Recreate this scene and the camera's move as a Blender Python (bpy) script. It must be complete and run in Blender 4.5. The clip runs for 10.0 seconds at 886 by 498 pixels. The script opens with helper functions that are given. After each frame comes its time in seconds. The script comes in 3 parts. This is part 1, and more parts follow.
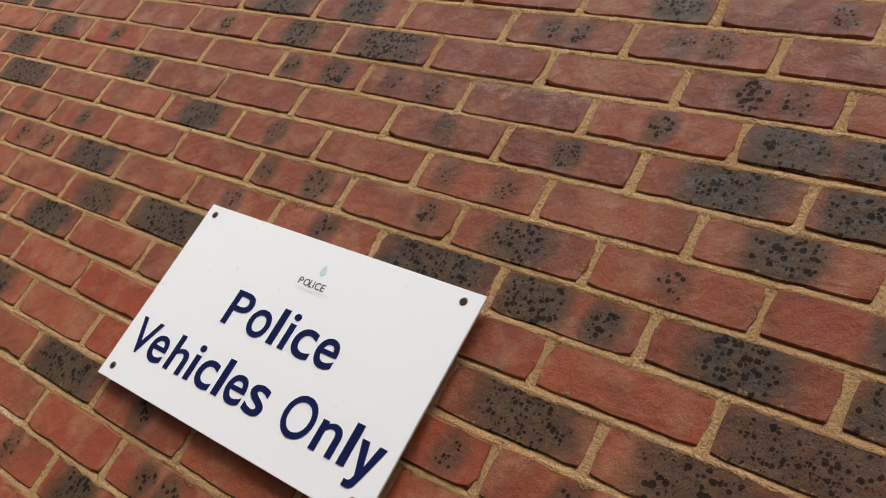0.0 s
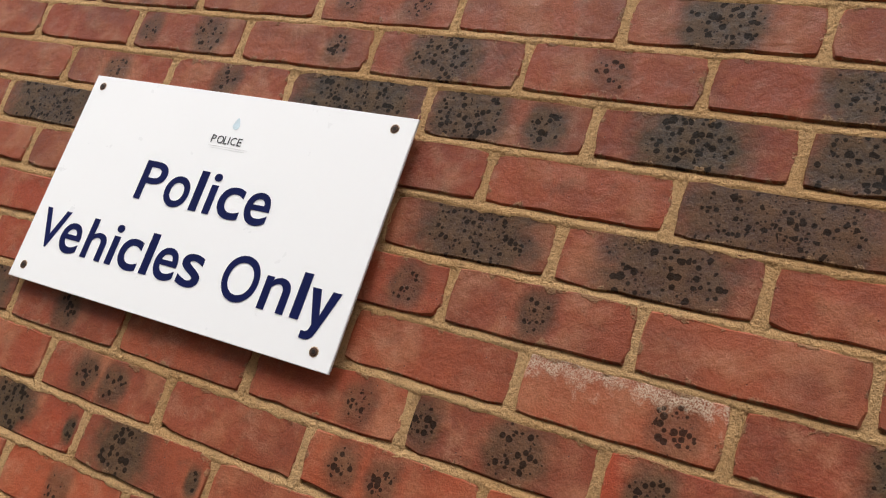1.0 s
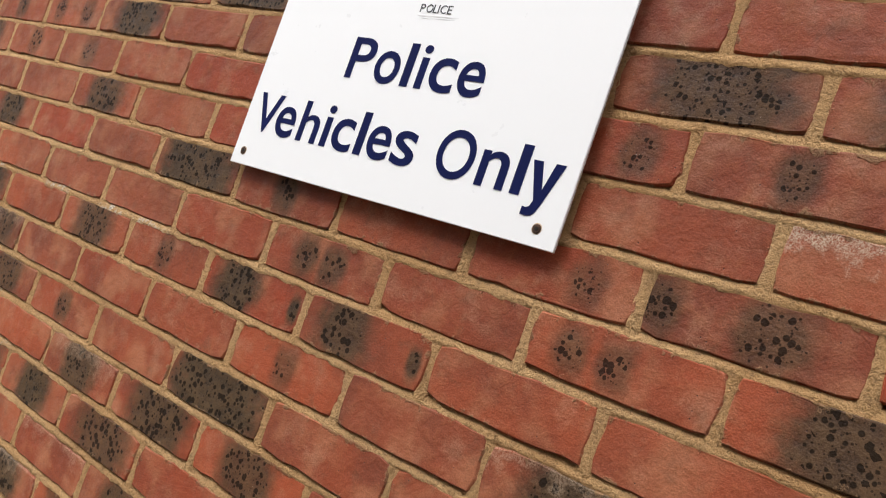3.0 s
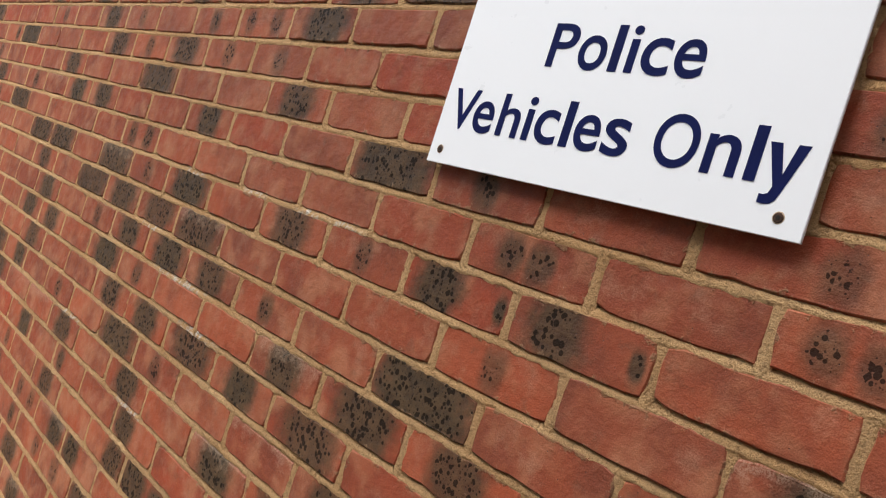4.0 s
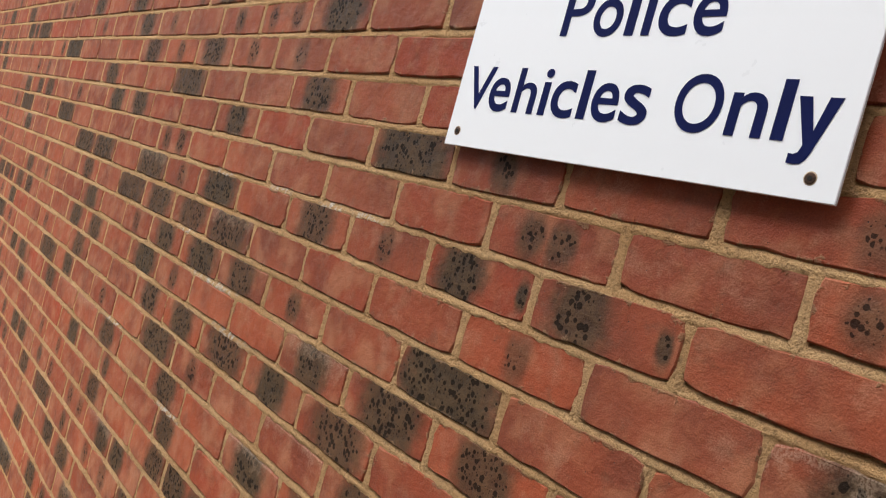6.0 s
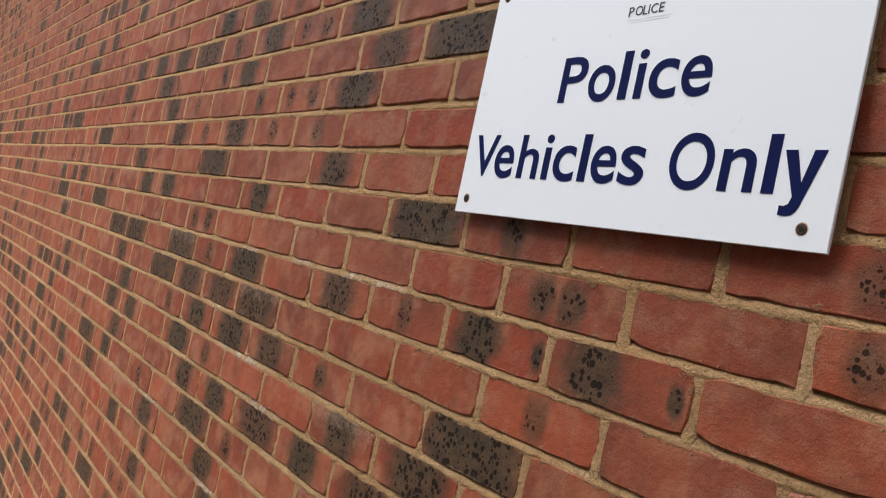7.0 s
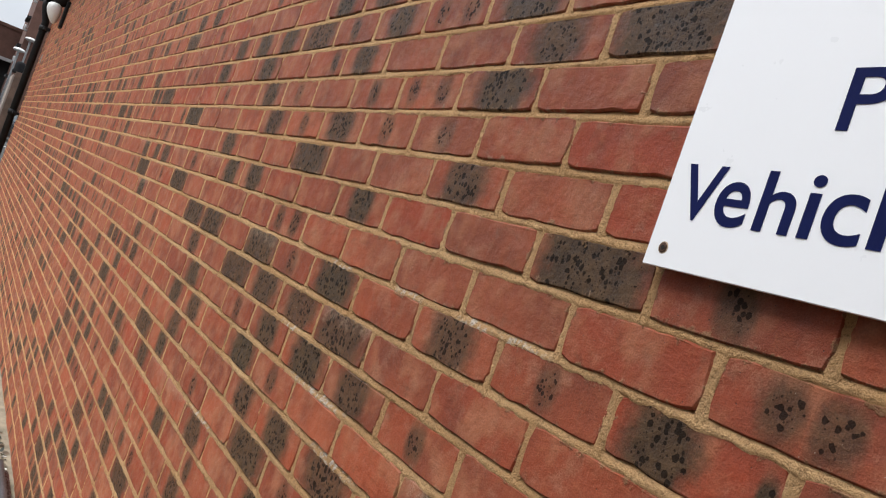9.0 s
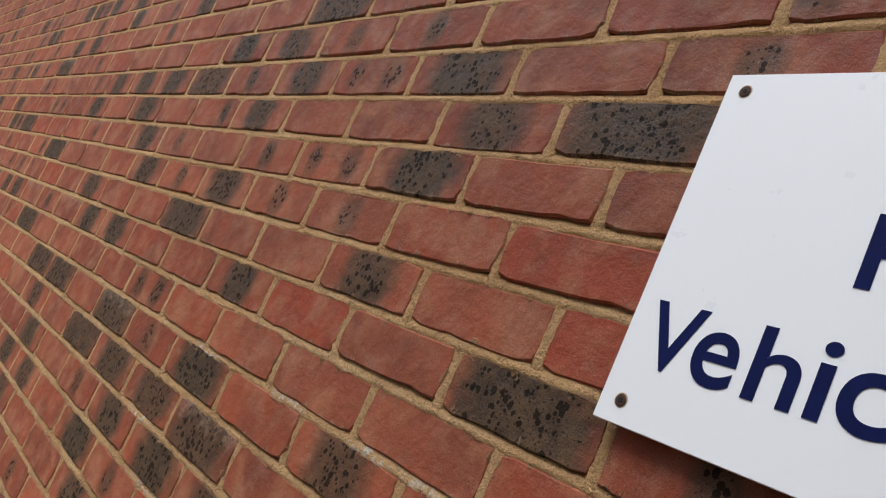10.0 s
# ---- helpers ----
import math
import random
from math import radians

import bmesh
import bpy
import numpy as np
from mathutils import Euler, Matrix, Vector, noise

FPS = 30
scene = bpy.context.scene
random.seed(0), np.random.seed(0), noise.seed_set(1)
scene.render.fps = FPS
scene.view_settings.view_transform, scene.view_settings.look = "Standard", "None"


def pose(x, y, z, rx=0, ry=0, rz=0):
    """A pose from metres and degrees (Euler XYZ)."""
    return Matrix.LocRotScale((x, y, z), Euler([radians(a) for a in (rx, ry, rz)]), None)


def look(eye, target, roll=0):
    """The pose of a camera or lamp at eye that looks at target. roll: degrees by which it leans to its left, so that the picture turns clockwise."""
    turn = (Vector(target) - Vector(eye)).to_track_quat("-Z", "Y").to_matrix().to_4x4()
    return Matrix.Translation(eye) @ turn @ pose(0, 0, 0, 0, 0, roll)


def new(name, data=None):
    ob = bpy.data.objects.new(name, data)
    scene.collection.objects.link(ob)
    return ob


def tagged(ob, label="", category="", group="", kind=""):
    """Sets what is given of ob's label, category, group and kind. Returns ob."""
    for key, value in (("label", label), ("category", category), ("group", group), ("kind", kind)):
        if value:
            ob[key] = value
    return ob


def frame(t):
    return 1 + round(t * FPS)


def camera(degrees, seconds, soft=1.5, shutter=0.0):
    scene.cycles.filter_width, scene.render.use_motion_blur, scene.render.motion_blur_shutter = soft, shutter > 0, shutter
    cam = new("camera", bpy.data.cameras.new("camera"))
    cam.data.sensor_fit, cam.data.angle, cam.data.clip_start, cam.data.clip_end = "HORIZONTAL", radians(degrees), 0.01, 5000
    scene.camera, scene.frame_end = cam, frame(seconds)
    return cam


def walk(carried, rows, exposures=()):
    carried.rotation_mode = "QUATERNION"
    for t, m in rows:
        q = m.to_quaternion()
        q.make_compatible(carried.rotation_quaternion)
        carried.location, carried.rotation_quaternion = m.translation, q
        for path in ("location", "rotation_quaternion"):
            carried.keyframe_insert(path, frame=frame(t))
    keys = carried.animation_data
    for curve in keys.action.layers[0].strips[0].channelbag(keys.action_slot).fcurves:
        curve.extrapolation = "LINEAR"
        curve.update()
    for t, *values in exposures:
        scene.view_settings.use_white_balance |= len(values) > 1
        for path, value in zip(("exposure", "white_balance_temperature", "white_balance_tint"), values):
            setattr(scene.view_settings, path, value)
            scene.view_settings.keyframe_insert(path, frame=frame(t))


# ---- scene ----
cam = camera(55.0, 10.0, soft=1.15)
# seconds, eye, point looked at, lean
PATH = [
    (0, (0.374, -0.935, 1.598), (-0.776, 0.585, 2.204), 30.1),
    (0.5, (0.323, -0.898, 1.578), (-0.709, 0.729, 2.116), 25.8),
    (0.8, (0.328, -0.881, 1.561), (-0.627, 0.808, 2.047), 21.4),
    (1, (0.322, -0.869, 1.546), (-0.587, 0.858, 1.982), 18.7),
    (1.5, (0.324, -0.868, 1.528), (-0.548, 0.9, 1.866), 15.8),
    (2, (0.305, -0.846, 1.535), (-0.616, 0.913, 1.777), 18.9),
    (2.5, (0.274, -0.808, 1.523), (-0.798, 0.874, 1.676), 20.4),
    (3, (0.259, -0.801, 1.51), (-0.979, 0.767, 1.597), 19.3),
    (3.2, (0.243, -0.814, 1.506), (-1.054, 0.707, 1.573), 18.6),
    (4.3, (0.169, -0.805, 1.487), (-1.351, 0.494, 1.428), 17.7),
    (4.5, (0.169, -0.805, 1.49), (-1.356, 0.488, 1.425), 17.5),
    (5, (0.153, -0.804, 1.489), (-1.392, 0.464, 1.431), 17.6),
    (5.2, (0.135, -0.803, 1.491), (-1.433, 0.437, 1.424), 18.4),
    (6.3, (0.203, -0.71, 1.481), (-1.35, 0.549, 1.43), 13.8),
    (6.5, (0.215, -0.709, 1.506), (-1.301, 0.596, 1.499), 13.1),
    (7, (0.216, -0.728, 1.502), (-1.427, 0.413, 1.542), 12.1),
    (7.5, (0.222, -0.738, 1.5), (-1.546, 0.196, 1.524), 10.1),
    (8, (0.13, -0.697, 1.486), (-1.601, 0.303, 1.463), 13.2),
    (8.5, (-0.067, -0.691, 1.498), (-1.75, 0.389, 1.503), 16.8),
    (9, (-0.124, -0.645, 1.507), (-1.852, 0.362, 1.552), 19.7),
    (9.5, (-0.153, -0.629, 1.551), (-1.898, 0.324, 1.761), 26.0),
    (10, (-0.316, -0.595, 1.558), (-1.903, 0.589, 1.839), 24.4),
]
# seconds, stops, kelvin, tint: the picture turns cooler as the yard's mouth comes into view
EXPOSURES = [(0, 0.25, 6580, 10), (0.5, 0.27, 6580, 10), (1, 0.45, 6580, 10), (1.5, 0.54, 6580, 10), (2, 0.62, 6580, 10), (2.5, 0.66, 6580, 10), (3, 0.52, 6500, 10), (4.5, 0.35, 6300, 10),
             (6.5, 0.36, 6350, 10), (7, 0.15, 6150, 10), (7.5, 0.02, 6000, 10), (8, 0.28, 6150, 10), (9, 0.28, 6200, 10), (9.5, 0.22, 6000, 10), (10, 0.02, 6100, 10)]
walk(cam, [(t, look(eye, target, roll)) for t, eye, target, roll in PATH], EXPOSURES)

# ---- light: an overcast sky over a narrow service road ----
SUN_ELEVATION, SUN_BEARING = 58, 200
world = bpy.data.worlds.new("overcast_sky")
world.use_nodes = True
scene.world = world
wn, wl = world.node_tree.nodes, world.node_tree.links
background = wn["Background"]
sky = wn.new("ShaderNodeTexSky")
sky.sky_type, sky.sun_disc = "NISHITA", False
sky.sun_elevation, sky.sun_rotation = radians(SUN_ELEVATION), radians(SUN_BEARING)
sky.air_density, sky.dust_density, sky.ozone_density = 1.0, 6.0, 0.6
cloud_place = wn.new("ShaderNodeTexCoord")
cloud = wn.new("ShaderNodeTexNoise")
cloud.inputs["Scale"].default_value, cloud.inputs["Detail"].default_value = 3.2, 6
cloud_ramp = wn.new("ShaderNodeValToRGB")
cloud_ramp.color_ramp.elements[0].position, cloud_ramp.color_ramp.elements[0].color = 0.35, (5.6, 5.9, 6.3, 1)
cloud_ramp.color_ramp.elements[1].position, cloud_ramp.color_ramp.elements[1].color = 0.68, (9.0, 9.0, 9.0, 1)
cover = wn.new("ShaderNodeMix")
cover.data_type = "RGBA"
cover.inputs[0].default_value = 0.9
wl.new(cloud_place.outputs["Generated"], cloud.inputs["Vector"])
wl.new(cloud.outputs["Fac"], cloud_ramp.inputs["Fac"])
wl.new(sky.outputs["Color"], cover.inputs[6])
wl.new(cloud_ramp.outputs["Color"], cover.inputs[7])
# an overcast sky is about three times as bright overhead as at the horizon
height = wn.new("ShaderNodeSeparateXYZ")
wl.new(cloud_place.outputs["Generated"], height.inputs[0])
dome = wn.new("ShaderNodeMapRange")
for n_in, value in enumerate((0.0, 0.0, 1.0, 0.42, 1.5)):
    dome.inputs[n_in].default_value = value
wl.new(height.outputs[2], dome.inputs[0])
shaded = wn.new("ShaderNodeVectorMath")
shaded.operation = "SCALE"
wl.new(cover.outputs[2], shaded.inputs[0])
wl.new(dome.outputs[0], shaded.inputs[3])
wl.new(shaded.outputs[0], background.inputs["Color"])
background.inputs["Strength"].default_value = 0.19
sun_data = bpy.data.lights.new("sun", "SUN")
sun_data.energy, sun_data.angle, sun_data.color = 1.9, radians(24), (1.0, 0.98, 0.95)
sun = new("sun", sun_data)
sun.matrix_world = look((-3, -5, 9), (-0.6, 0, 1.6))

# ---- plan ----
GROUND, EYE_LINE = 0.0, 1.60   # the sign's lower edge is at 1.60
COURSE, PITCH = 0.075, 0.225
WALL_LEFT, WALL_RIGHT, WALL_TOP, LOW_TOP = -14.35, 4.5, 4.6, 3.30
rng = random.Random(7)


# ---- node helpers ----
def material(name):
    m = bpy.data.materials.new(name)
    m.use_nodes = True
    return m, m.node_tree.nodes, m.node_tree.links, m.node_tree.nodes["Principled BSDF"]


def put(links, source, socket):
    if isinstance(source, (int, float)):
        socket.default_value = source
    elif isinstance(source, tuple):
        socket.default_value = source if len(source) == len(socket.default_value) else (*source, 1)
    else:
        links.new(source, socket)


def calc(nodes, links, op, a, b=0.0, c=None, clamp=False):
    n = nodes.new("ShaderNodeMath")
    n.operation, n.use_clamp = op, clamp
    put(links, a, n.inputs[0])
    put(links, b, n.inputs[1])
    if c is not None:
        put(links, c, n.inputs[2])
    return n.outputs[0]


def vcalc(nodes, links, op, a, b):
    n = nodes.new("ShaderNodeVectorMath")
    n.operation = op
    put(links, a, n.inputs[0])
    put(links, b, n.inputs[1])
    return n.outputs[0]


def blend(nodes, links, fac, a, b, how="MIX"):
    n = nodes.new("ShaderNodeMix")
    n.data_type, n.blend_type = "RGBA", how
    put(links, fac, n.inputs[0])
    put(links, a, n.inputs[6])
    put(links, b, n.inputs[7])
    return n.outputs[2]


def step(nodes, links, value, low, high, to_low=0.0, to_high=1.0):
    n = nodes.new("ShaderNodeMapRange")
    n.interpolation_type = "SMOOTHSTEP"
    for i, v in enumerate((value, low, high, to_low, to_high)):
        put(links, v, n.inputs[i])
    return n.outputs[0]


def grain(nodes, links, scale, detail=4.0, rough=0.55, vector=None):
    n = nodes.new("ShaderNodeTexNoise")
    n.inputs["Scale"].default_value, n.inputs["Detail"].default_value, n.inputs["Roughness"].default_value = scale, detail, rough
    if vector is not None:
        links.new(vector, n.inputs["Vector"])
    return n.outputs["Fac"]


def cells(nodes, links, scale, vector, randomness=1.0):
    n = nodes.new("ShaderNodeTexVoronoi")
    n.inputs["Scale"].default_value, n.inputs["Randomness"].default_value = scale, randomness
    links.new(vector, n.inputs["Vector"])
    return n


def relief(nodes, links, shader, height, strength, distance):
    n = nodes.new("ShaderNodeBump")
    n.inputs["Strength"].default_value, n.inputs["Distance"].default_value = strength, distance
    links.new(height, n.inputs["Height"])
    links.new(n.outputs[0], shader.inputs["Normal"])


def plain(name, colour, rough=0.6, metal=0.0, mottle=0.25, scale=20.0, bump=0.15, second=None, shine=0.5):
    """A surface with variation at two scales and a fine relief."""
    m, n, l, s = material(name)
    at = n.new("ShaderNodeNewGeometry").outputs["Position"]
    coarse, fine = grain(n, l, scale, 4, 0.6, at), grain(n, l, scale * 12, 3, 0.6, at)
    dark = tuple(c * (1 - mottle) for c in colour)
    light = second or tuple(min(1, c * (1 + mottle)) for c in colour)
    col = blend(n, l, step(n, l, coarse, 0.3, 0.7), dark, light)
    col = blend(n, l, calc(n, l, "MULTIPLY", fine, mottle), col, tuple(c * 0.6 for c in colour))
    wash = grain(n, l, scale * 0.09, 4, 0.6, at)
    col = blend(n, l, step(n, l, wash, 0.42, 0.66, 0.0, mottle * 0.9), col, tuple(c * 0.5 for c in colour))
    l.new(col, s.inputs["Base Color"])
    l.new(step(n, l, fine, 0.2, 0.8, max(0.02, rough - 0.1), min(1, rough + 0.1)), s.inputs["Roughness"])
    s.inputs["Metallic"].default_value, s.inputs["Specular IOR Level"].default_value = metal, shine
    relief(n, l, s, fine, bump, 0.002)
    return m


def brick_material(name, single):
    """Stock brick: red clay with soft brown kiln marks, black clinker spots, mortar dragged over the edges and some lime bloom."""
    m, n, l, s = material(name)
    at = n.new("ShaderNodeNewGeometry").outputs["Position"]
    if single:
        rnd = n.new("ShaderNodeObjectInfo").outputs["Random"]
    else:
        rnd = n.new("ShaderNodeNewGeometry").outputs["Random Per Island"]
    own = n.new("ShaderNodeAttribute")
    own.attribute_name = "own"
    kiln = n.new("ShaderNodeAttribute")
    kiln.attribute_name, kiln.attribute_type = "kiln", "OBJECT" if single else "GEOMETRY"
    kxyz = n.new("ShaderNodeSeparateXYZ")
    l.new(kiln.outputs["Vector"], kxyz.inputs[0])
    mark2 = n.new("ShaderNodeAttribute")
    mark2.attribute_name, mark2.attribute_type = "kiln_two", "OBJECT" if single else "GEOMETRY"
    mxyz = n.new("ShaderNodeSeparateXYZ")
    l.new(mark2.outputs["Vector"], mxyz.inputs[0])
    oxyz = n.new("ShaderNodeSeparateXYZ")
    l.new(own.outputs["Vector"], oxyz.inputs[0])
    ox, oz = oxyz.outputs[0], oxyz.outputs[2]
    shift = n.new("ShaderNodeCombineXYZ")
    for i, k in enumerate((37.0, 53.0, 71.0)):
        l.new(calc(n, l, "MULTIPLY", rnd, k), shift.inputs[i])
    spot = vcalc(n, l, "ADD", at, shift.outputs[0])
    # clay
    ramp = n.new("ShaderNodeValToRGB")
    ramp.color_ramp.interpolation = "LINEAR"
    stops = [(0.0, (0.39, 0.066, 0.024)), (0.2, (0.325, 0.074, 0.031)), (0.42, (0.415, 0.092, 0.035)), (0.6, (0.335, 0.085, 0.038)), (0.8, (0.45, 0.117, 0.049)), (1.0, (0.27, 0.056, 0.024))]
    ramp.color_ramp.elements[0].position, ramp.color_ramp.elements[0].color = stops[0][0], (*stops[0][1], 1)
    ramp.color_ramp.elements[1].position, ramp.color_ramp.elements[1].color = stops[-1][0], (*stops[-1][1], 1)
    for p, c in stops[1:-1]:
        ramp.color_ramp.elements.new(p).color = (*c, 1)
    l.new(rnd, ramp.inputs["Fac"])
    broad, mid, fine = grain(n, l, 9, 3, 0.55, spot), grain(n, l, 48, 5, 0.62, spot), grain(n, l, 520, 3, 0.7, spot)
    col = blend(n, l, step(n, l, broad, 0.40, 0.70, 0.0, 0.6), ramp.outputs["Color"], (0.175, 0.050, 0.027))
    haze = grain(n, l, 16, 3, 0.5, spot)
    col = blend(n, l, step(n, l, haze, 0.46, 0.70, 0.0, 0.75), col, (0.45, 0.178, 0.088))
    col = blend(n, l, step(n, l, mid, 0.50, 0.74, 0.0, 0.45), col, (0.43, 0.142, 0.064))
    # dusty bloom in patches
    bloom = calc(n, l, "MULTIPLY", step(n, l, grain(n, l, 21, 4, 0.6, spot), 0.5, 0.72), step(n, l, fine, 0.4, 0.62, 0.45, 1.0))
    col = blend(n, l, calc(n, l, "MULTIPLY", bloom, 0.45), col, (0.46, 0.24, 0.145))
    dirt = calc(n, l, "MULTIPLY", step(n, l, grain(n, l, 27, 5, 0.65, at), 0.54, 0.72), 0.35)
    col = blend(n, l, dirt, col, (0.135, 0.080, 0.045))
    # kiln marks
    wob = calc(n, l, "MULTIPLY", calc(n, l, "SUBTRACT", grain(n, l, 38, 4, 0.6, spot), 0.5), 1.0)
    marks, cores = None, None
    for c, w in ((kxyz.outputs[0], kxyz.outputs[1]), (mxyz.outputs[0], mxyz.outputs[1])):
        wsafe = calc(n, l, "MAXIMUM", w, 0.001)
        dx = calc(n, l, "DIVIDE", calc(n, l, "SUBTRACT", ox, c), wsafe)
        tall = calc(n, l, "ADD", calc(n, l, "MULTIPLY", w, 0.75), 0.014)
        dz = calc(n, l, "DIVIDE", oz, tall)
        r = calc(n, l, "SQRT", calc(n, l, "ADD", calc(n, l, "POWER", calc(n, l, "ABSOLUTE", dx), 3.0), calc(n, l, "MULTIPLY", dz, dz)))
        r = calc(n, l, "ADD", r, wob)
        there = calc(n, l, "GREATER_THAN", w, 0.004)
        mk = calc(n, l, "MULTIPLY", step(n, l, r, 1.36, 0.42), there)
        cr = calc(n, l, "MULTIPLY", step(n, l, r, 0.95, 0.15), there)
        marks = mk if marks is None else calc(n, l, "MAXIMUM", marks, mk)
        cores = cr if cores is None else calc(n, l, "MAXIMUM", cores, cr)
    brown = blend(n, l, step(n, l, mid, 0.35, 0.65), (0.050, 0.029, 0.013), (0.112, 0.066, 0.030))
    brown = blend(n, l, step(n, l, fine, 0.42, 0.7, 0.0, 0.25), brown, (0.135, 0.083, 0.042))
    col = blend(n, l, calc(n, l, "MULTIPLY", marks, kxyz.outputs[2]), col, brown)
    big, small = cells(n, l, 135, spot), cells(n, l, 290, spot)
    pick = n.new("ShaderNodeSeparateColor")
    l.new(big.outputs["Color"], pick.inputs[0])
    size = calc(n, l, "MULTIPLY", calc(n, l, "MULTIPLY", pick.outputs[0], pick.outputs[1]), 0.95)
    size = calc(n, l, "MULTIPLY", calc(n, l, "ADD", size, 0.05), step(n, l, cores, 0.05, 0.75))
    edge = calc(n, l, "ADD", big.outputs["Distance"], calc(n, l, "MULTIPLY", calc(n, l, "SUBTRACT", mid, 0.5), 0.35))
    black = step(n, l, calc(n, l, "SUBTRACT", size, edge), -0.06, 0.06)
    pick2 = n.new("ShaderNodeSeparateColor")
    l.new(small.outputs["Color"], pick2.inputs[0])
    size2 = calc(n, l, "MULTIPLY", calc(n, l, "MULTIPLY", pick2.outputs[0], 0.42), calc(n, l, "MULTIPLY", cores, calc(n, l, "GREATER_THAN", pick2.outputs[2], 0.45)))
    black2 = step(n, l, calc(n, l, "SUBTRACT", size2, small.outputs["Distance"]), -0.08, 0.04)
    black = calc(n, l, "MULTIPLY", calc(n, l, "MAXIMUM", black, calc(n, l, "MULTIPLY", black2, 0.8)), calc(n, l, "GREATER_THAN", cores, 0.03))
    col = blend(n, l, calc(n, l, "MULTIPLY", black, 0.82), col, (0.010, 0.008, 0.007))
    # stray pits and specks all over
    pit = cells(n, l, 150, spot)
    pitc = n.new("ShaderNodeSeparateColor")
    l.new(pit.outputs["Color"], pitc.inputs[0])
    pits = calc(n, l, "MULTIPLY", step(n, l, pit.outputs["Distance"], 0.16, 0.07), calc(n, l, "GREATER_THAN", pitc.outputs[0], 0.93))
    col = blend(n, l, calc(n, l, "MULTIPLY", pits, 0.85), col, (0.045, 0.025, 0.02))
    chalk = calc(n, l, "MULTIPLY", step(n, l, pit.outputs["Distance"], 0.09, 0.05), calc(n, l, "LESS_THAN", pitc.outputs[1], 0.03))
    col = blend(n, l, chalk, col, (0.62, 0.5, 0.38))
    # lime bloom from the upper edge
    lime = calc(n, l, "MULTIPLY", mxyz.outputs[2], step(n, l, calc(n, l, "ADD", oz, calc(n, l, "MULTIPLY", calc(n, l, "SUBTRACT", mid, 0.5), 0.12)), 0.008, 0.036))
    col = blend(n, l, calc(n, l, "MULTIPLY", lime, step(n, l, fine, 0.35, 0.6)), col, (0.60, 0.46, 0.34))
    # mortar dragged over the arrises
    ex = calc(n, l, "SUBTRACT", 0.1068, calc(n, l, "ABSOLUTE", ox))
    ez = calc(n, l, "SUBTRACT", 0.0315, calc(n, l, "ABSOLUTE", oz))
    lip = calc(n, l, "MINIMUM", ex, ez)
    drag = calc(n, l, "ADD", lip, calc(n, l, "MULTIPLY", calc(n, l, "SUBTRACT", grain(n, l, 42, 6, 0.7, at), 0.435), 0.060))
    smear = calc(n, l, "MULTIPLY", step(n, l, drag, 0.0035, -0.001), step(n, l, fine, 0.3, 0.55, 0.35, 1.0))
    col = blend(n, l, calc(n, l, "MULTIPLY", smear, 0.85), col, (0.33, 0.19, 0.088))
    # fine clay grain
    col = blend(n, l, 0.38, col, blend(n, l, step(n, l, fine, 0.3, 0.7), (0.30, 0.30, 0.30), (0.72, 0.72, 0.72)), "OVERLAY")
    l.new(col, s.inputs["Base Color"])
    l.new(step(n, l, mid, 0.3, 0.7, 0.50, 0.76), s.inputs["Roughness"])
    l.new(calc(n, l, "SUBTRACT", 0.28, calc(n, l, "MULTIPLY", black, 0.2)), s.inputs["Specular IOR Level"])
    s.inputs["Diffuse Roughness"].default_value = 1.0
    h = calc(n, l, "ADD", calc(n, l, "MULTIPLY", fine, 0.16), calc(n, l, "MULTIPLY", mid, 0.60))
    h = calc(n, l, "ADD", h, calc(n, l, "MULTIPLY", haze, 0.8))
    h = calc(n, l, "SUBTRACT", h, calc(n, l, "MULTIPLY", pits, 0.8))
    h = calc(n, l, "ADD", h, calc(n, l, "MULTIPLY", smear, 0.35))
    relief(n, l, s, h, 1.0, 0.0048)
    return m


def mortar_material():
    """Yellow sand mortar, weather struck, with lime leached along a few beds."""
    m, n, l, s = material("sand_mortar")
    at = n.new("ShaderNodeNewGeometry").outputs["Position"]
    lime = n.new("ShaderNodeAttribute")
    lime.attribute_name = "lime"
    coarse, mid, fine = grain(n, l, 5, 3, 0.5, at), grain(n, l, 60, 5, 0.65, at), grain(n, l, 700, 3, 0.75, at)
    col = blend(n, l, step(n, l, coarse, 0.3, 0.7), (0.54, 0.310, 0.132), (0.64, 0.400, 0.190))
    col = blend(n, l, step(n, l, mid, 0.50, 0.75, 0.0, 0.6), col, (0.24, 0.140, 0.066))
    col = blend(n, l, step(n, l, fine, 0.5, 0.75, 0.0, 0.6), col, (0.54, 0.36, 0.19))
    col = blend(n, l, step(n, l, fine, 0.45, 0.25, 0.0, 0.7), col, (0.15, 0.095, 0.05))
    white = calc(n, l, "MULTIPLY", lime.outputs["Fac"], step(n, l, mid, 0.47, 0.58))
    col = blend(n, l, white, col, (0.74, 0.66, 0.56))
    l.new(col, s.inputs["Base Color"])
    s.inputs["Roughness"].default_value = 0.92
    s.inputs["Specular IOR Level"].default_value = 0.25
    lumps = grain(n, l, 230, 4, 0.7, at)
    col = blend(n, l, step(n, l, lumps, 0.48, 0.32, 0.0, 0.6), col, (0.19, 0.11, 0.052))
    l.new(col, s.inputs["Base Color"])
    relief(n, l, s, calc(n, l, "ADD", calc(n, l, "ADD", calc(n, l, "MULTIPLY", fine, 0.5), calc(n, l, "MULTIPLY", lumps, 1.2)), mid), 1.0, 0.006)
    return m


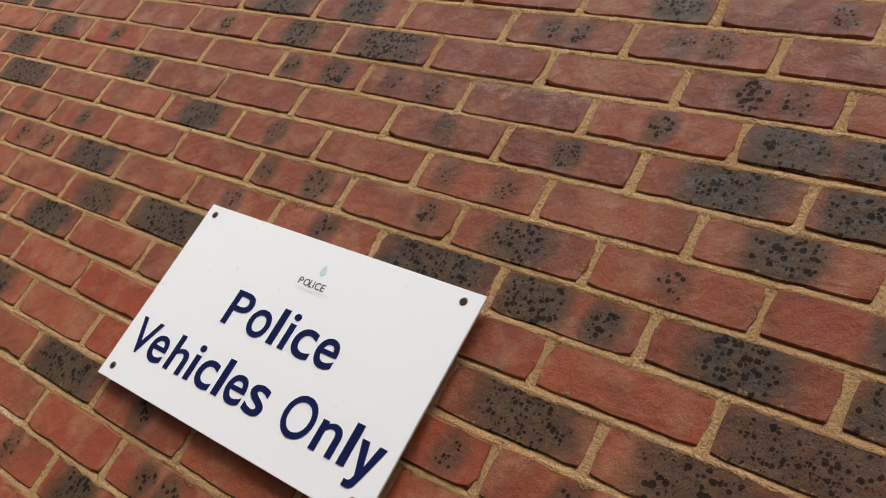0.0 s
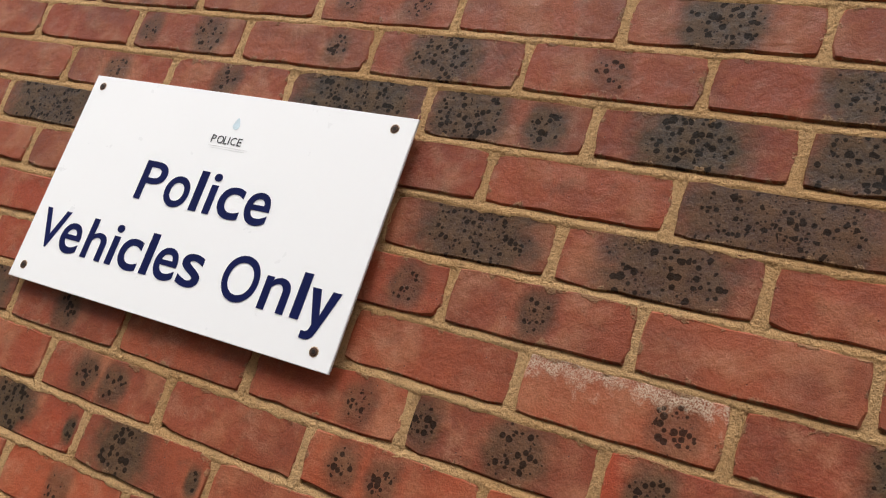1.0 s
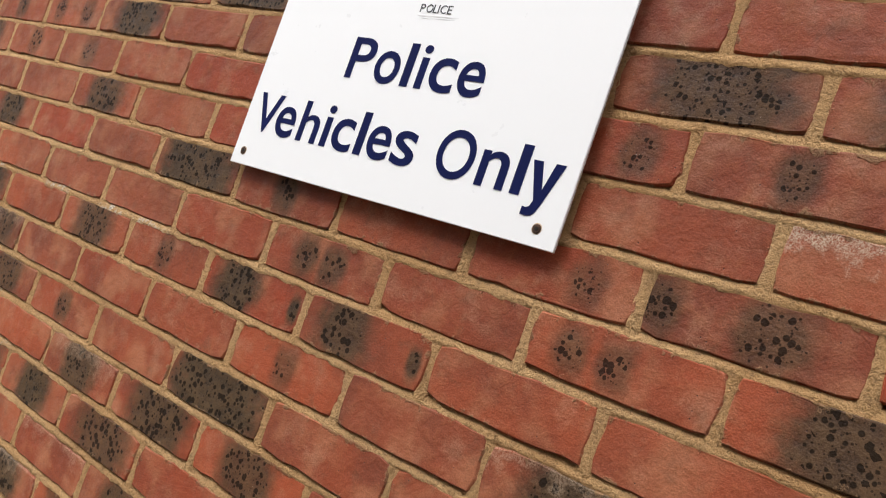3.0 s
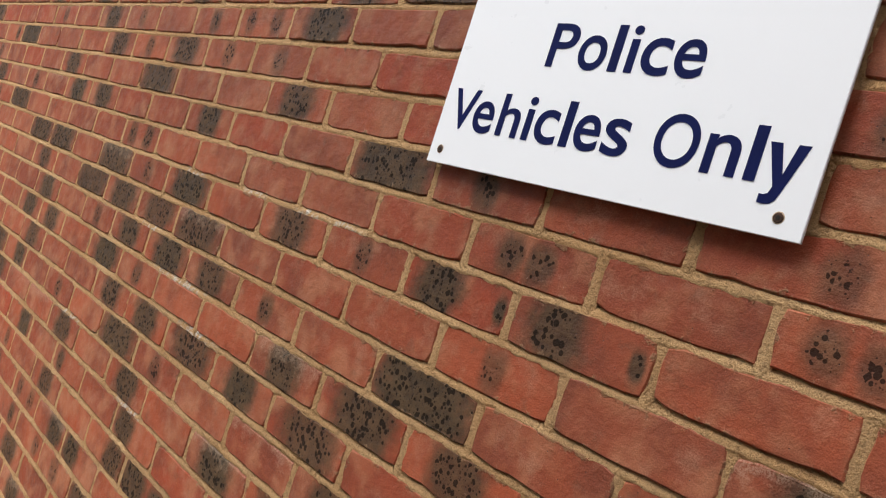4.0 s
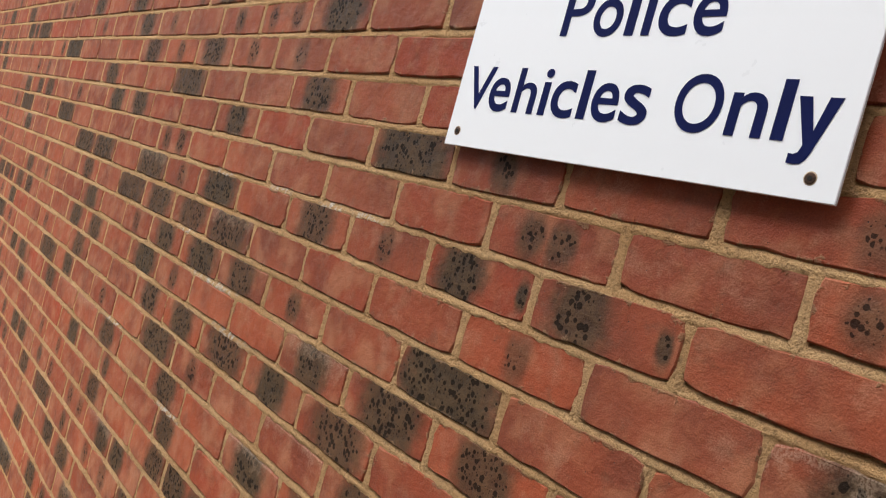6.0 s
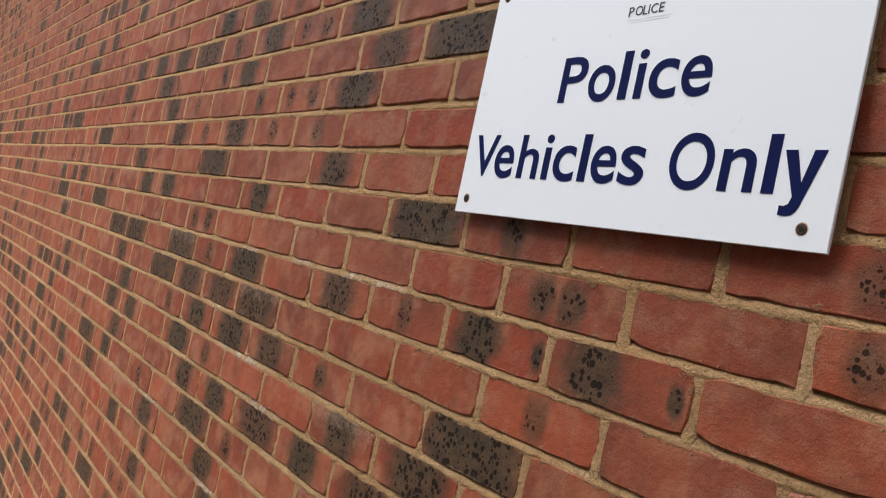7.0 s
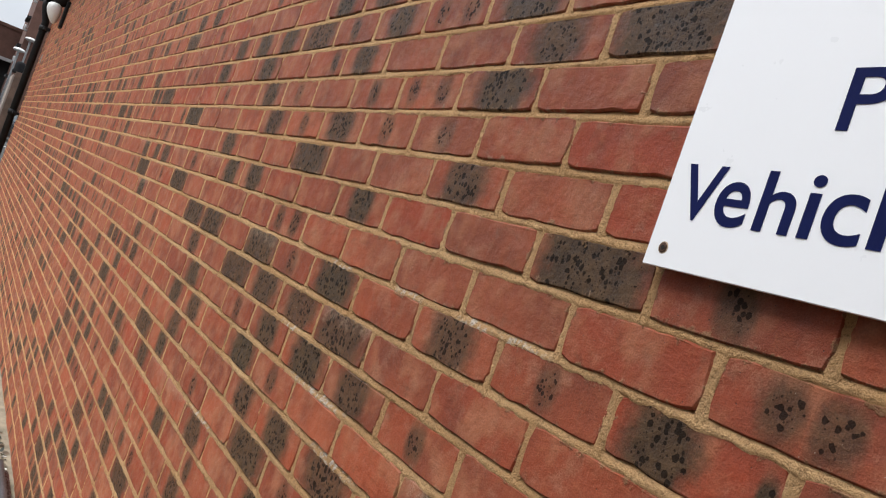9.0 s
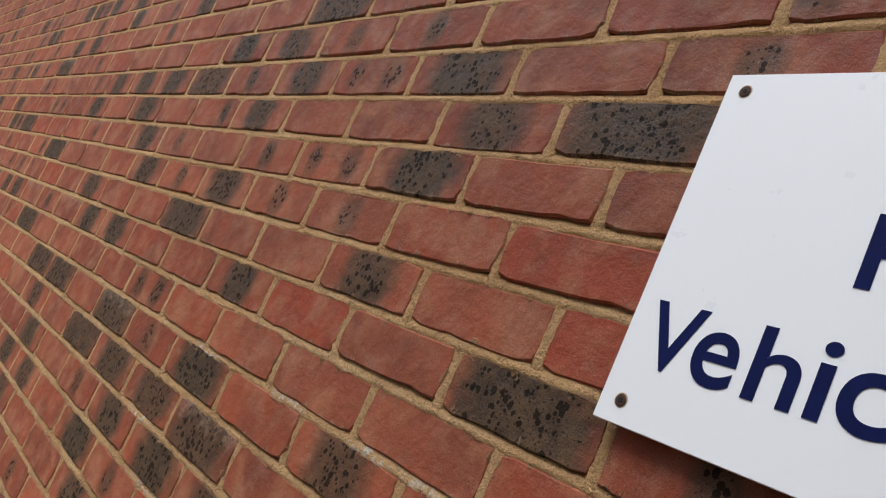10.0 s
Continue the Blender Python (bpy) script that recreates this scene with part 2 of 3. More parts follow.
BRICK = brick_material("red_stock_brick", True)
BRICK_MASS = brick_material("red_stock_brick_mass", False)
MORTAR = mortar_material()


# ---- mesh helpers ----
def part(name, bm, mat, parent=None, label=""):
    me = bpy.data.meshes.new(name)
    bm.to_mesh(me)
    bm.free()
    me.materials.append(mat)
    ob = new(name, me)
    ob.parent = parent
    if parent is not None and parent.data is None:
        ob.matrix_parent_inverse = Matrix.Translation(parent.location).inverted()
    if label:
        ob["label"] = label
    return ob


def box(x0, y0, z0, x1, y1, z1, bevel=0.0, bm=None, segments=2):
    bm = bm or bmesh.new()
    made = bmesh.ops.create_cube(bm, size=1, matrix=Matrix.Translation(((x0 + x1) / 2, (y0 + y1) / 2, (z0 + z1) / 2)) @ Matrix.Diagonal((abs(x1 - x0), abs(y1 - y0), abs(z1 - z0), 1)))
    if bevel:
        edges = list({e for v in made["verts"] for e in v.link_edges})
        bmesh.ops.bevel(bm, geom=edges, offset=bevel, segments=segments, affect="EDGES", profile=0.5)
    return bm


def rod(points, radius, sides=12, bm=None, caps=True):
    """A round bar along points; radius a number or one for each point."""
    bm = bm or bmesh.new()
    pts = [Vector(p) for p in points]
    radii = radius if isinstance(radius, (list, tuple)) else [radius] * len(pts)
    rings, side = [], None
    for i, p in enumerate(pts):
        along = (pts[min(i + 1, len(pts) - 1)] - pts[max(i - 1, 0)]).normalized()
        if side is None:
            side = along.orthogonal().normalized()
        side = (side - along * side.dot(along)).normalized()
        other = along.cross(side)
        rings.append([bm.verts.new(p + radii[i] * (math.cos(a) * side + math.sin(a) * other)) for a in (2 * math.pi * k / sides for k in range(sides))])
    for a, b in zip(rings, rings[1:]):
        for k in range(sides):
            bm.faces.new((a[k], a[(k + 1) % sides], b[(k + 1) % sides], b[k])).smooth = True
    if caps:
        bm.faces.new(rings[0][::-1])
        bm.faces.new(rings[-1])
    return bm


def lathe(profile, centre, sides=24, bm=None):
    """Turned about an upright axis: profile of (radius, height)."""
    bm = bm or bmesh.new()
    c = Vector(centre)
    rings = [[bm.verts.new(c + Vector((r * math.cos(2 * math.pi * k / sides), r * math.sin(2 * math.pi * k / sides), z))) for k in range(sides)] for r, z in profile]
    for a, b in zip(rings, rings[1:]):
        for k in range(sides):
            bm.faces.new((a[k], a[(k + 1) % sides], b[(k + 1) % sides], b[k])).smooth = True
    bm.faces.new(rings[0][::-1])
    bm.faces.new(rings[-1])
    return bm


def empty(name, label, category, group="", kind="", at=(0, 0, 0)):
    ob = new(name)
    ob.location = at
    return tagged(ob, label, category, group, kind)


# ---- other materials ----
CONCRETE = plain("weathered_concrete", (0.165, 0.138, 0.097), 0.9, 0, 0.5, 4.0, 0.7, (0.25, 0.213, 0.153), shine=0.3)
HAUNCH = plain("cement_haunch", (0.28, 0.23, 0.16), 0.9, 0, 0.35, 9, 0.9, shine=0.3)
ASPHALT = plain("asphalt", (0.055, 0.056, 0.055), 0.85, 0, 0.25, 3, 0.4)
PAVING = plain("pavement_slab", (0.26, 0.225, 0.175), 0.9, 0, 0.2, 1.5, 0.3)
PAINT_LINE = plain("road_paint", (0.7, 0.69, 0.66), 0.7, 0, 0.15, 5)
WHITE_BOARD = plain("white_sign_board", (0.80, 0.81, 0.825), 0.36, 0, 0.004, 3, 0.0)
BOARD_CORE = plain("sign_board_edge", (0.42, 0.42, 0.41), 0.6, 0, 0.15, 60)
NAVY = plain("navy_vinyl", (0.005, 0.009, 0.062), 0.7, 0, 0.1, 40, 0.02, shine=0.08)
INK = plain("black_print", (0.02, 0.022, 0.03), 0.45, 0, 0.1, 40, 0.02)
PALE_BLUE = plain("faded_blue_print", (0.54, 0.66, 0.73), 0.45, 0, 0.12, 90, 0.02)
PALE_GREY = plain("faded_grey_print", (0.70, 0.71, 0.72), 0.45, 0, 0.08, 90, 0.02)
RUST = plain("rusty_screw", (0.075, 0.035, 0.018), 0.7, 0.4, 0.5, 300, 0.4)
HOLE = plain("recess_rust_and_shade", (0.012, 0.008, 0.006), 0.9, 0, 0.3, 300)
STAIN = plain("rust_stained_board", (0.45, 0.33, 0.22), 0.5, 0, 0.3, 300, 0.05)
BLACK_PIPE = plain("black_pipe", (0.010, 0.009, 0.009), 0.6, 0, 0.3, 12, shine=0.2)
DARK_TIMBER = plain("black_painted_timber", (0.008, 0.008, 0.009), 0.8, 0, 0.4, 9, shine=0.15)
GREY_CONDUIT = plain("grey_conduit", (0.36, 0.34, 0.31), 0.5, 0, 0.2, 15)
OPAL = plain("opal_shade", (0.72, 0.72, 0.69), 0.35, 0, 0.06, 15, 0.02)
POST_BROWN = plain("brown_post", (0.105, 0.066, 0.046), 0.8, 0, 0.3, 6)
POST_PALE = plain("pale_post_edge", (0.26, 0.22, 0.19), 0.8, 0, 0.2, 6)
FAR_BRICK = plain("distant_brown_brick", (0.125, 0.062, 0.045), 0.9, 0, 0.22, 1.3, 0.2)
FAR_DARK = plain("dark_cladding_and_shade", (0.022, 0.022, 0.024), 0.75, 0, 0.3, 2)
FAR_TRIM = plain("pale_concrete_trim", (0.44, 0.44, 0.43), 0.8, 0, 0.12, 2)
FAR_GLASS = plain("dark_window_glass", (0.05, 0.06, 0.07), 0.15, 0, 0.2, 1, 0.02)
GALVANISED = plain("galvanised_steel", (0.50, 0.51, 0.52), 0.45, 0.7, 0.15, 8)
FENCE_GREY = plain("fence_paint", (0.11, 0.11, 0.11), 0.6, 0.2, 0.2, 8)
CAR_SILVER = plain("silver_car_paint", (0.50, 0.52, 0.54), 0.28, 0.5, 0.06, 4, 0.02)
CAR_DARK = plain("dark_car_paint", (0.018, 0.02, 0.024), 0.3, 0, 0.1, 4, 0.02)
RUBBER = plain("rubber", (0.018, 0.018, 0.018), 0.85, 0, 0.2, 30)
CAR_GLASS = plain("car_glass", (0.22, 0.25, 0.27), 0.1, 0, 0.1, 2, 0.01)
BLACK_SHEET = plain("black_plastic", (0.016, 0.016, 0.018), 0.28, 0, 0.3, 9, 0.25)
GREY_TUBE = plain("dark_grey_plastic", (0.07, 0.066, 0.068), 0.38, 0, 0.2, 12, 0.1)
SILVER_LID = plain("silver_grey_plastic", (0.24, 0.245, 0.25), 0.4, 0, 0.16, 10, 0.1)
LEAF_DRY = plain("dry_leaf", (0.12, 0.08, 0.045), 0.8, 0, 0.4, 60)
LEAF_PALE = plain("paper_scrap", (0.62, 0.60, 0.54), 0.8, 0, 0.15, 40)
GREENERY = plain("weed_leaf", (0.022, 0.024, 0.012), 0.7, 0, 0.4, 60)

# ---- ground ----
def sheet(name, mat, xs, ys, height, label, category):
    bm = bmesh.new()
    grid = [[bm.verts.new((x, y, height(x, y))) for y in ys] for x in xs]
    for a, b in zip(grid, grid[1:]):
        for k in range(len(ys) - 1):
            bm.faces.new((a[k], b[k], b[k + 1], a[k + 1])).smooth = True
    return tagged(part(name, bm, mat), label, category, kind="structure")


def lie(x, y):
    """The ground climbs a little towards the street and beyond it."""
    t = min(1, max(0, (-x - 30) / 25))
    return 0.15 * t * t * (3 - 2 * t) - 0.012 * math.exp(-((y + 1.1) / 0.5) ** 2)


def spaced(a, b, n):
    return [a + (b - a) * k / n for k in range(n + 1)]


XS = [-900, -500, -250, -120] + spaced(-80, -31, 40) + spaced(-30, 6, 60) + [12, 30, 100, 400]
YS = [-400, -120, -40, -15] + spaced(-8, 1.5, 26) + [5, 15, 50, 150, 400]
sheet("ground", CONCRETE, XS, YS, lambda x, y: lie(x, y) + (0.006 * noise.noise((x * 1.3, y * 2.1, 0)) if abs(x) < 30 else 0), "weathered buff concrete of the service yard", "ground")
sheet("pavement", PAVING, spaced(-26, -21, 4), spaced(-14, 3, 20), lambda x, y: lie(x, y) + 0.03, "pale paved footway across the yard's mouth", "pavement")
sheet("road", ASPHALT, spaced(-60, -27.5, 30), spaced(-60, 40, 20), lambda x, y: lie(x, y) + 0.02, "dark grey asphalt street beyond the yard", "road")
sheet("road_line", PAINT_LINE, spaced(-42.3, -41.7, 1), spaced(-60, 40, 20), lambda x, y: lie(x, y) + 0.03, "white painted line along the street", "road line")
sheet("haunch", HAUNCH, spaced(WALL_LEFT, WALL_RIGHT, 160), [-0.10, -0.088, -0.05, 0.004],
      lambda x, y: max(0.0, 0.012 + 0.02 * (y + 0.10) / 0.10 + 0.012 * noise.noise((x * 2.2, 3, 0))) if y > -0.099 else -0.02, "pale cement strip along the wall's foot", "cement strip")

# ---- the brick wall ----
core = box(-9.1, 0.016, -0.1, WALL_RIGHT, 0.33, WALL_TOP)
box(WALL_LEFT, 0.016, -0.1, -9.1, 0.33, LOW_TOP, bm=core)
wall = tagged(part("wall_north", core, MORTAR), "red brick wall in stretcher bond with yellow mortar", "wall", kind="structure")
# added wall, never in view: blocks sky light from the near, lower brickwork
tagged(part("shade_wall_south", box(-1.2, -2.3, -0.1, 6.5, -2.0, 3.4), FAR_BRICK), "plain brown wall added out of view to shade the near brickwork", "wall", kind="structure")
tagged(part("wall_end", box(WALL_LEFT - 0.02, 0.33, -0.1, WALL_LEFT + 0.31, 9.0, LOW_TOP), BRICK_MASS), "brick return wall at the corner", "wall", kind="structure")


def outline(r, rough):
    """A brick's worn front outline, x and z: slow wander, small nicks and rounded corners."""
    hx, hz = 0.1080, 0.0330
    along, up = [-1, -0.8, -0.55, -0.3, 0, 0.3, 0.55, 0.8], [-1, -0.45, 0.1, 0.55]
    pts = [(u * hx, -hz) for u in along] + [(hx, v * hz) for v in up] + [(-u * hx, hz) for u in along] + [(-hx, -v * hz) for v in up]
    drift = [r.uniform(-0.6, 0.6) * rough for _ in range(4)]
    out = []
    for x, z in pts:
        cx, cz = abs(x) > 0.1, abs(z) > 0.03
        pull = r.uniform(0.0022, 0.0042) if cx and cz else 0
        nick = r.uniform(0.001, 0.0032) if r.random() < 0.10 else 0
        side = drift[0] if z > 0.03 else drift[1] if z < -0.03 else drift[2] if x > 0 else drift[3]
        wob = side + r.uniform(-rough, rough) * 0.55
        out.append((x + (wob if cx and not cz else 0) - (math.copysign(pull + (0 if cz else nick), x) if cx else 0),
                    z + (wob if cz else 0) - (math.copysign(pull * 0.8 + nick, z) if cz else 0)))
    return out


def brick_shell(r, rough=0.0028):
    """Vertices and faces of one brick: face, worn arris and sides."""
    ring = outline(r, rough)
    n = len(ring)
    a = r.uniform(0.0012, 0.0024)
    verts = [(x * (1 - a / 0.107), -0.0004 - r.uniform(0, 0.0008), z * (1 - a / 0.032)) for x, z in ring]
    verts += [(x, a * 0.9, z) for x, z in ring] + [(x, 0.03, z) for x, z in ring]
    faces = [tuple(range(n))]
    for base in (0, n):
        faces += [(base + k, base + n + k, base + n + (k + 1) % n, base + (k + 1) % n) for k in range(n)]
    return verts, faces


shells = [brick_shell(random.Random(100 + k)) for k in range(14)]
brick_meshes = []
for verts, faces in shells:
    me = bpy.data.meshes.new("brick")
    me.from_pydata(verts, [], faces)
    own = me.attributes.new("own", "FLOAT_VECTOR", "POINT")
    own.data.foreach_set("vector", [c for v in verts for c in v])
    me.materials.append(BRICK)
    brick_meshes.append(me)



def bed(k, x):
    """Height of the top of course k: level, but for a few millimetres by which the bricklayer's line wanders."""
    return EYE_LINE + k * COURSE + 0.0016 * noise.noise((x * 0.9, k * 5.3, 2.0))


# Kiln marks, course by course from FIRST_BRICK on; one letter a brick:
# p P t T E pairs of marks near one another or at one end
# . clean  l c r small mark left, middle, right  L C R broad mark  D broader  W dark all over  2 3 two small marks  B two broad marks  s lime bloom
FIRST_BRICK = -14
MARKS = {
    12: "????????????.Rr?",
    11: "?????????DC.pp..",
    10: "?????????cCD..P.",
    9: "??????Cc..32ScB?",
    8: "??????C.R...ccDL",
    7: "??????W..Cc.2.C.",
    6: "??????Ccc..3rCcR",
    5: "cCCCWcC2D.ccWBCL",
    4: ".C.C.rC..CW....W",
    3: ".c.Cc.c2D....DD.",
    2: "W...CcCcc....rc.",
    1: "..C..W..C.R...sR",
    0: ".c.CC..C..Wc.rT2",
    -1: "?....2.....p.tDR",
    -2: "?.WW.WcD.CcEE..c",
    -3: "??C.WDDW...c.D.W",
    -4: "??.C.cCDCc.W...?",
    -5: "??CC.Dc..CDC..??",
    -6: "???C..CCDCD..???",
    -7: "??????Wc..C.D???",
    -8: "?????C.C.CD.????",
}
SORTS = {".": (0, 0, 0, 0), "l": (-0.062, 0.024, 0, 0), "c": (0.0, 0.027, 0, 0), "r": (0.055, 0.024, 0, 0), "L": (-0.05, 0.055, 0, 0),
         "C": (0.0, 0.062, 0, 0), "R": (0.05, 0.055, 0, 0), "W": (0.0, 0.115, 0, 0), "D": (0.012, 0.085, 0, 0), "3": (-0.075, 0.026, 0.045, 0.036), "2": (-0.055, 0.027, 0.05, 0.029),
         "B": (-0.048, 0.060, 0.055, 0.036), "s": (0.06, 0.028, 0, 0), "S": (0, 0, 0, 0), "p": (-0.032, 0.027, 0.024, 0.027), "P": (-0.008, 0.030, 0.047, 0.028), "t": (-0.064, 0.026, -0.004, 0.025),
         "T": (-0.086, 0.023, 0.026, 0.042), "E": (-0.031, 0.052, 0.100, 0.012)}


def mark(k, i, r):
    row = MARKS.get(k, "")
    j = i - FIRST_BRICK
    key = row[j] if 0 <= j < len(row) else "?"
    if key == "?":
        key = r.choices(".lcrLCRW2B", (46, 6, 7, 6, 7, 9, 7, 5, 5, 3))[0]
    c1, w1, c2, w2 = SORTS[key]
    def wander(v):
        return v * r.uniform(0.88, 1.12)
    strength = r.uniform(0.85, 1.0) if w1 > 0.04 else r.uniform(0.5, 0.85)
    salt = 1.0 if key == "s" else 0.6 if key == "S" else (0.3 if r.random() < 0.03 else 0.0)
    return (wander(c1), wander(w1), strength), (wander(c2), wander(w2), salt)


NEAR_X, NEAR_K = (-1.86, 0.80), (-9, 14)
first_k, last_k = -21, int((WALL_TOP - EYE_LINE) / COURSE)
singles, mass_v, mass_f, mass_own, mass_one, mass_two = [], [], [], [], [], []
for k in range(first_k, last_k + 1):
    lag = 0.0 if k % 2 else -PITCH / 2
    lo, hi = math.floor((WALL_LEFT - lag) / PITCH), math.ceil((WALL_RIGHT - lag) / PITCH)
    for i in range(lo, hi):
        r = random.Random(k * 1009 + i * 31 + 5)
        x = lag + (i + 0.5) * PITCH + r.uniform(-0.0018, 0.0018) + 0.001
        z = bed(k, x) - 0.0343 + r.uniform(-0.0010, 0.0010)
        one, two = mark(k, i, r)
        if x - 0.107 < WALL_LEFT or x + 0.107 > WALL_RIGHT or z < -0.03 or (x < -9.0 and z > LOW_TOP - 0.03):
            continue
        y, tip = r.uniform(-0.0015, 0.0012), r.uniform(-0.45, 0.45)
        if NEAR_X[0] < x < NEAR_X[1] and NEAR_K[0] <= k <= NEAR_K[1]:
            singles.append((x, y, z, tip, r.randrange(14), one, two))
            continue
        verts, faces = shells[r.randrange(14)]
        base, t = len(mass_v), math.tan(radians(tip))
        mass_v += [(x + a, y + b, z + c + a * t) for a, b, c in verts]
        mass_f += [tuple(base + q for q in f) for f in faces]
        mass_own += [c for v in verts for c in v]
        mass_one += list(one) * len(verts)
        mass_two += list(two) * len(verts)
me = bpy.data.meshes.new("brickwork")
me.from_pydata(mass_v, [], mass_f)
for key, values in (("own", mass_own), ("kiln", mass_one), ("kiln_two", mass_two)):
    me.attributes.new(key, "FLOAT_VECTOR", "POINT").data.foreach_set("vector", values)
me.materials.append(BRICK_MASS)
brickwork = new("brickwork", me)
brickwork.parent = wall
tagged(brickwork, "red bricks with brown kiln marks", kind="stuff")


# mortar: struck bed joints, deep under the upper brick and flush on the lower one, and upright joints
def joints():
    verts, faces, lime = [], [], []
    def strip(rows, salts):
        base, w = len(verts), len(rows[0])
        for row, salt in zip(rows, salts):
            verts.extend(row)
            lime.extend([salt] * w)
        for a in range(len(rows) - 1):
            for b in range(w - 1):
                p = base + a * w + b
                faces.append((p, p + w, p + w + 1, p + 1))
    for k in range(first_k, last_k + 1):
        x, rows, salts = WALL_LEFT, [], []
        if bed(k, x) > LOW_TOP:
            x = -9.1
        while x < WALL_RIGHT + 0.05:
            near, z = -3.2 < x < 1.2, bed(k, x)
            w1, w2 = noise.noise((x * 28, z * 31, 1)), noise.noise((x * 70, z * 31, 4))
            w3 = noise.noise((x * 6, z * 31, 9))
            deep = 0.0046 + 0.0026 * w1 + 0.0016 * w3
            lip = 0.0002 - 0.0016 * w2 - 0.0014 * w1
            w4, w5 = noise.noise((x * 160, z * 31, 6)), noise.noise((x * 45, z * 37, 8))
            rows.append([(x, 0.0072, z + 0.0130), (x, deep, z + 0.0100), (x, 0.0026 + 0.0012 * w2, z + 0.0076 + 0.0014 * w4), (x, 0.0004 + 0.0010 * w4, z + 0.0030 + 0.0008 * w1),
                         (x, lip - 0.0012, z - 0.0016 + 0.0042 * w5 + 0.0016 * w4), (x, 0.0036, z - 0.0076 + 0.0042 * w5 + 0.0016 * w4)])
            salt = 0.0
            for kk, x0, x1 in LIME:
                if kk == k:
                    salt = max(salt, 0.9 * min(1, max(0, 1.2 - abs(x - (x0 + x1) / 2) / (abs(x1 - x0) / 2))))
            salts.append(salt)
            x += 0.004 if -1.7 < x < 0.8 else 0.008 if near else 0.06
        strip(rows, salts)
        lag = 0.0 if k % 2 else -PITCH / 2
        for i in range(math.floor((WALL_LEFT - lag) / PITCH) + 1, math.ceil((WALL_RIGHT - lag) / PITCH)):
            xj = lag + i * PITCH + 0.001
            near, z = -3.2 < xj < 1.2, bed(k, xj)
            if xj < -9.1 and z > LOW_TOP:
                continue
            rows, steps = [], 14 if near else 2
            for q in range(steps + 1):
                zz = z - COURSE + 0.002 + (COURSE + 0.002) * q / steps
                w1, w2 = noise.noise((xj * 40, zz * 60, 2)), noise.noise((xj * 90, zz * 110, 7))
                w3, w4 = noise.noise((xj * 40, zz * 130, 3)), noise.noise((xj * 90, zz * 300, 5))
                rows.append([(xj - 0.0105, 0.0036, zz), (xj - 0.0056 + 0.0034 * w3, -0.0004 + 0.0012 * w4, zz), (xj + 0.001 * w2, 0.0010 + 0.0014 * w1, zz),
                             (xj + 0.0056 + 0.0034 * w2, -0.0004 + 0.0012 * w3, zz), (xj + 0.0105, 0.0036, zz)])
            strip(rows[::-1], [0.0] * len(rows))
    me = bpy.data.meshes.new("mortar_joints")
    me.from_pydata(verts, [], faces)
    me.attributes.new("lime", "FLOAT", "POINT").data.foreach_set("value", lime)
    me.polygons.foreach_set("use_smooth", [True] * len(faces))
    me.materials.append(MORTAR)
    ob = new("mortar", me)
    ob.parent = wall
    tagged(ob, "yellow sand mortar with lime streaks", kind="stuff")


# beds that have leached lime: course, from, to
LIME = [(-2, -1.33, -1.24), (-2, -1.13, -1.04), (-2, -1.02, -0.91), (-2, -1.61, -1.50), (-5, -1.62, -1.34), (-6, -1.43, -1.25), (-8, -2.1, -1.9), (-9, -1.60, -1.45), (-4, -1.74, -1.64)]
joints()

# ---- the sign ----
SIGN_Z = EYE_LINE - 0.0125
SX0, SX1, SZ0, SZ1, SFACE = -0.797, -0.2160, SIGN_Z - 0.003, SIGN_Z + 0.3295, -0.0185
sign = empty("sign", "white rectangular parking sign screwed to the brick wall", "sign", at=((SX0 + SX1) / 2, 0, SZ0))
board = part("board", box(SX0, SFACE, SZ0, SX1, SFACE + 0.0045, SZ1, 0.0006, segments=1), WHITE_BOARD, sign, "white plastic board with a grey edge")
part("edge_band", box(SX0 + 0.0004, SFACE + 0.0014, SZ0 + 0.0004, SX1 + 0.0002, SFACE + 0.0032, SZ1 - 0.0004), BOARD_CORE, board)


def letter(name, char, x0, x1, z0, z1, mat, weight, depth=0.0005):
    """One letter of the built-in font, cut from thin vinyl, filling the given rectangle of the board."""
    cu = bpy.data.curves.new(name, "FONT")
    cu.body, cu.size, cu.offset, cu.extrude, cu.resolution_u = char, 1.0, weight, 0.004, 8
    tmp = bpy.data.objects.new(name, cu)
    me = bpy.data.meshes.new_from_object(tmp)
    bpy.data.objects.remove(tmp)
    co = np.zeros(len(me.vertices) * 3)
    me.vertices.foreach_get("co", co)
    co = co.reshape(-1, 3)
    lo, hi = co.min(0), co.max(0)
    out = np.empty_like(co)
    out[:, 0] = -0.234 + 1.0135 * (0.234 + x0 + (co[:, 0] - lo[0]) * (x1 - x0) / (hi[0] - lo[0]))
    out[:, 1] = SFACE - 0.0002 - (co[:, 2] > 0) * depth
    out[:, 2] = SIGN_Z + z0 + (co[:, 1] - lo[1]) * (z1 - z0) / (hi[1] - lo[1])
    me.vertices.foreach_set("co", out.ravel())
    me.update()
    me.materials.append(mat)
    ob = new(name, me)
    ob.parent = board
    return ob


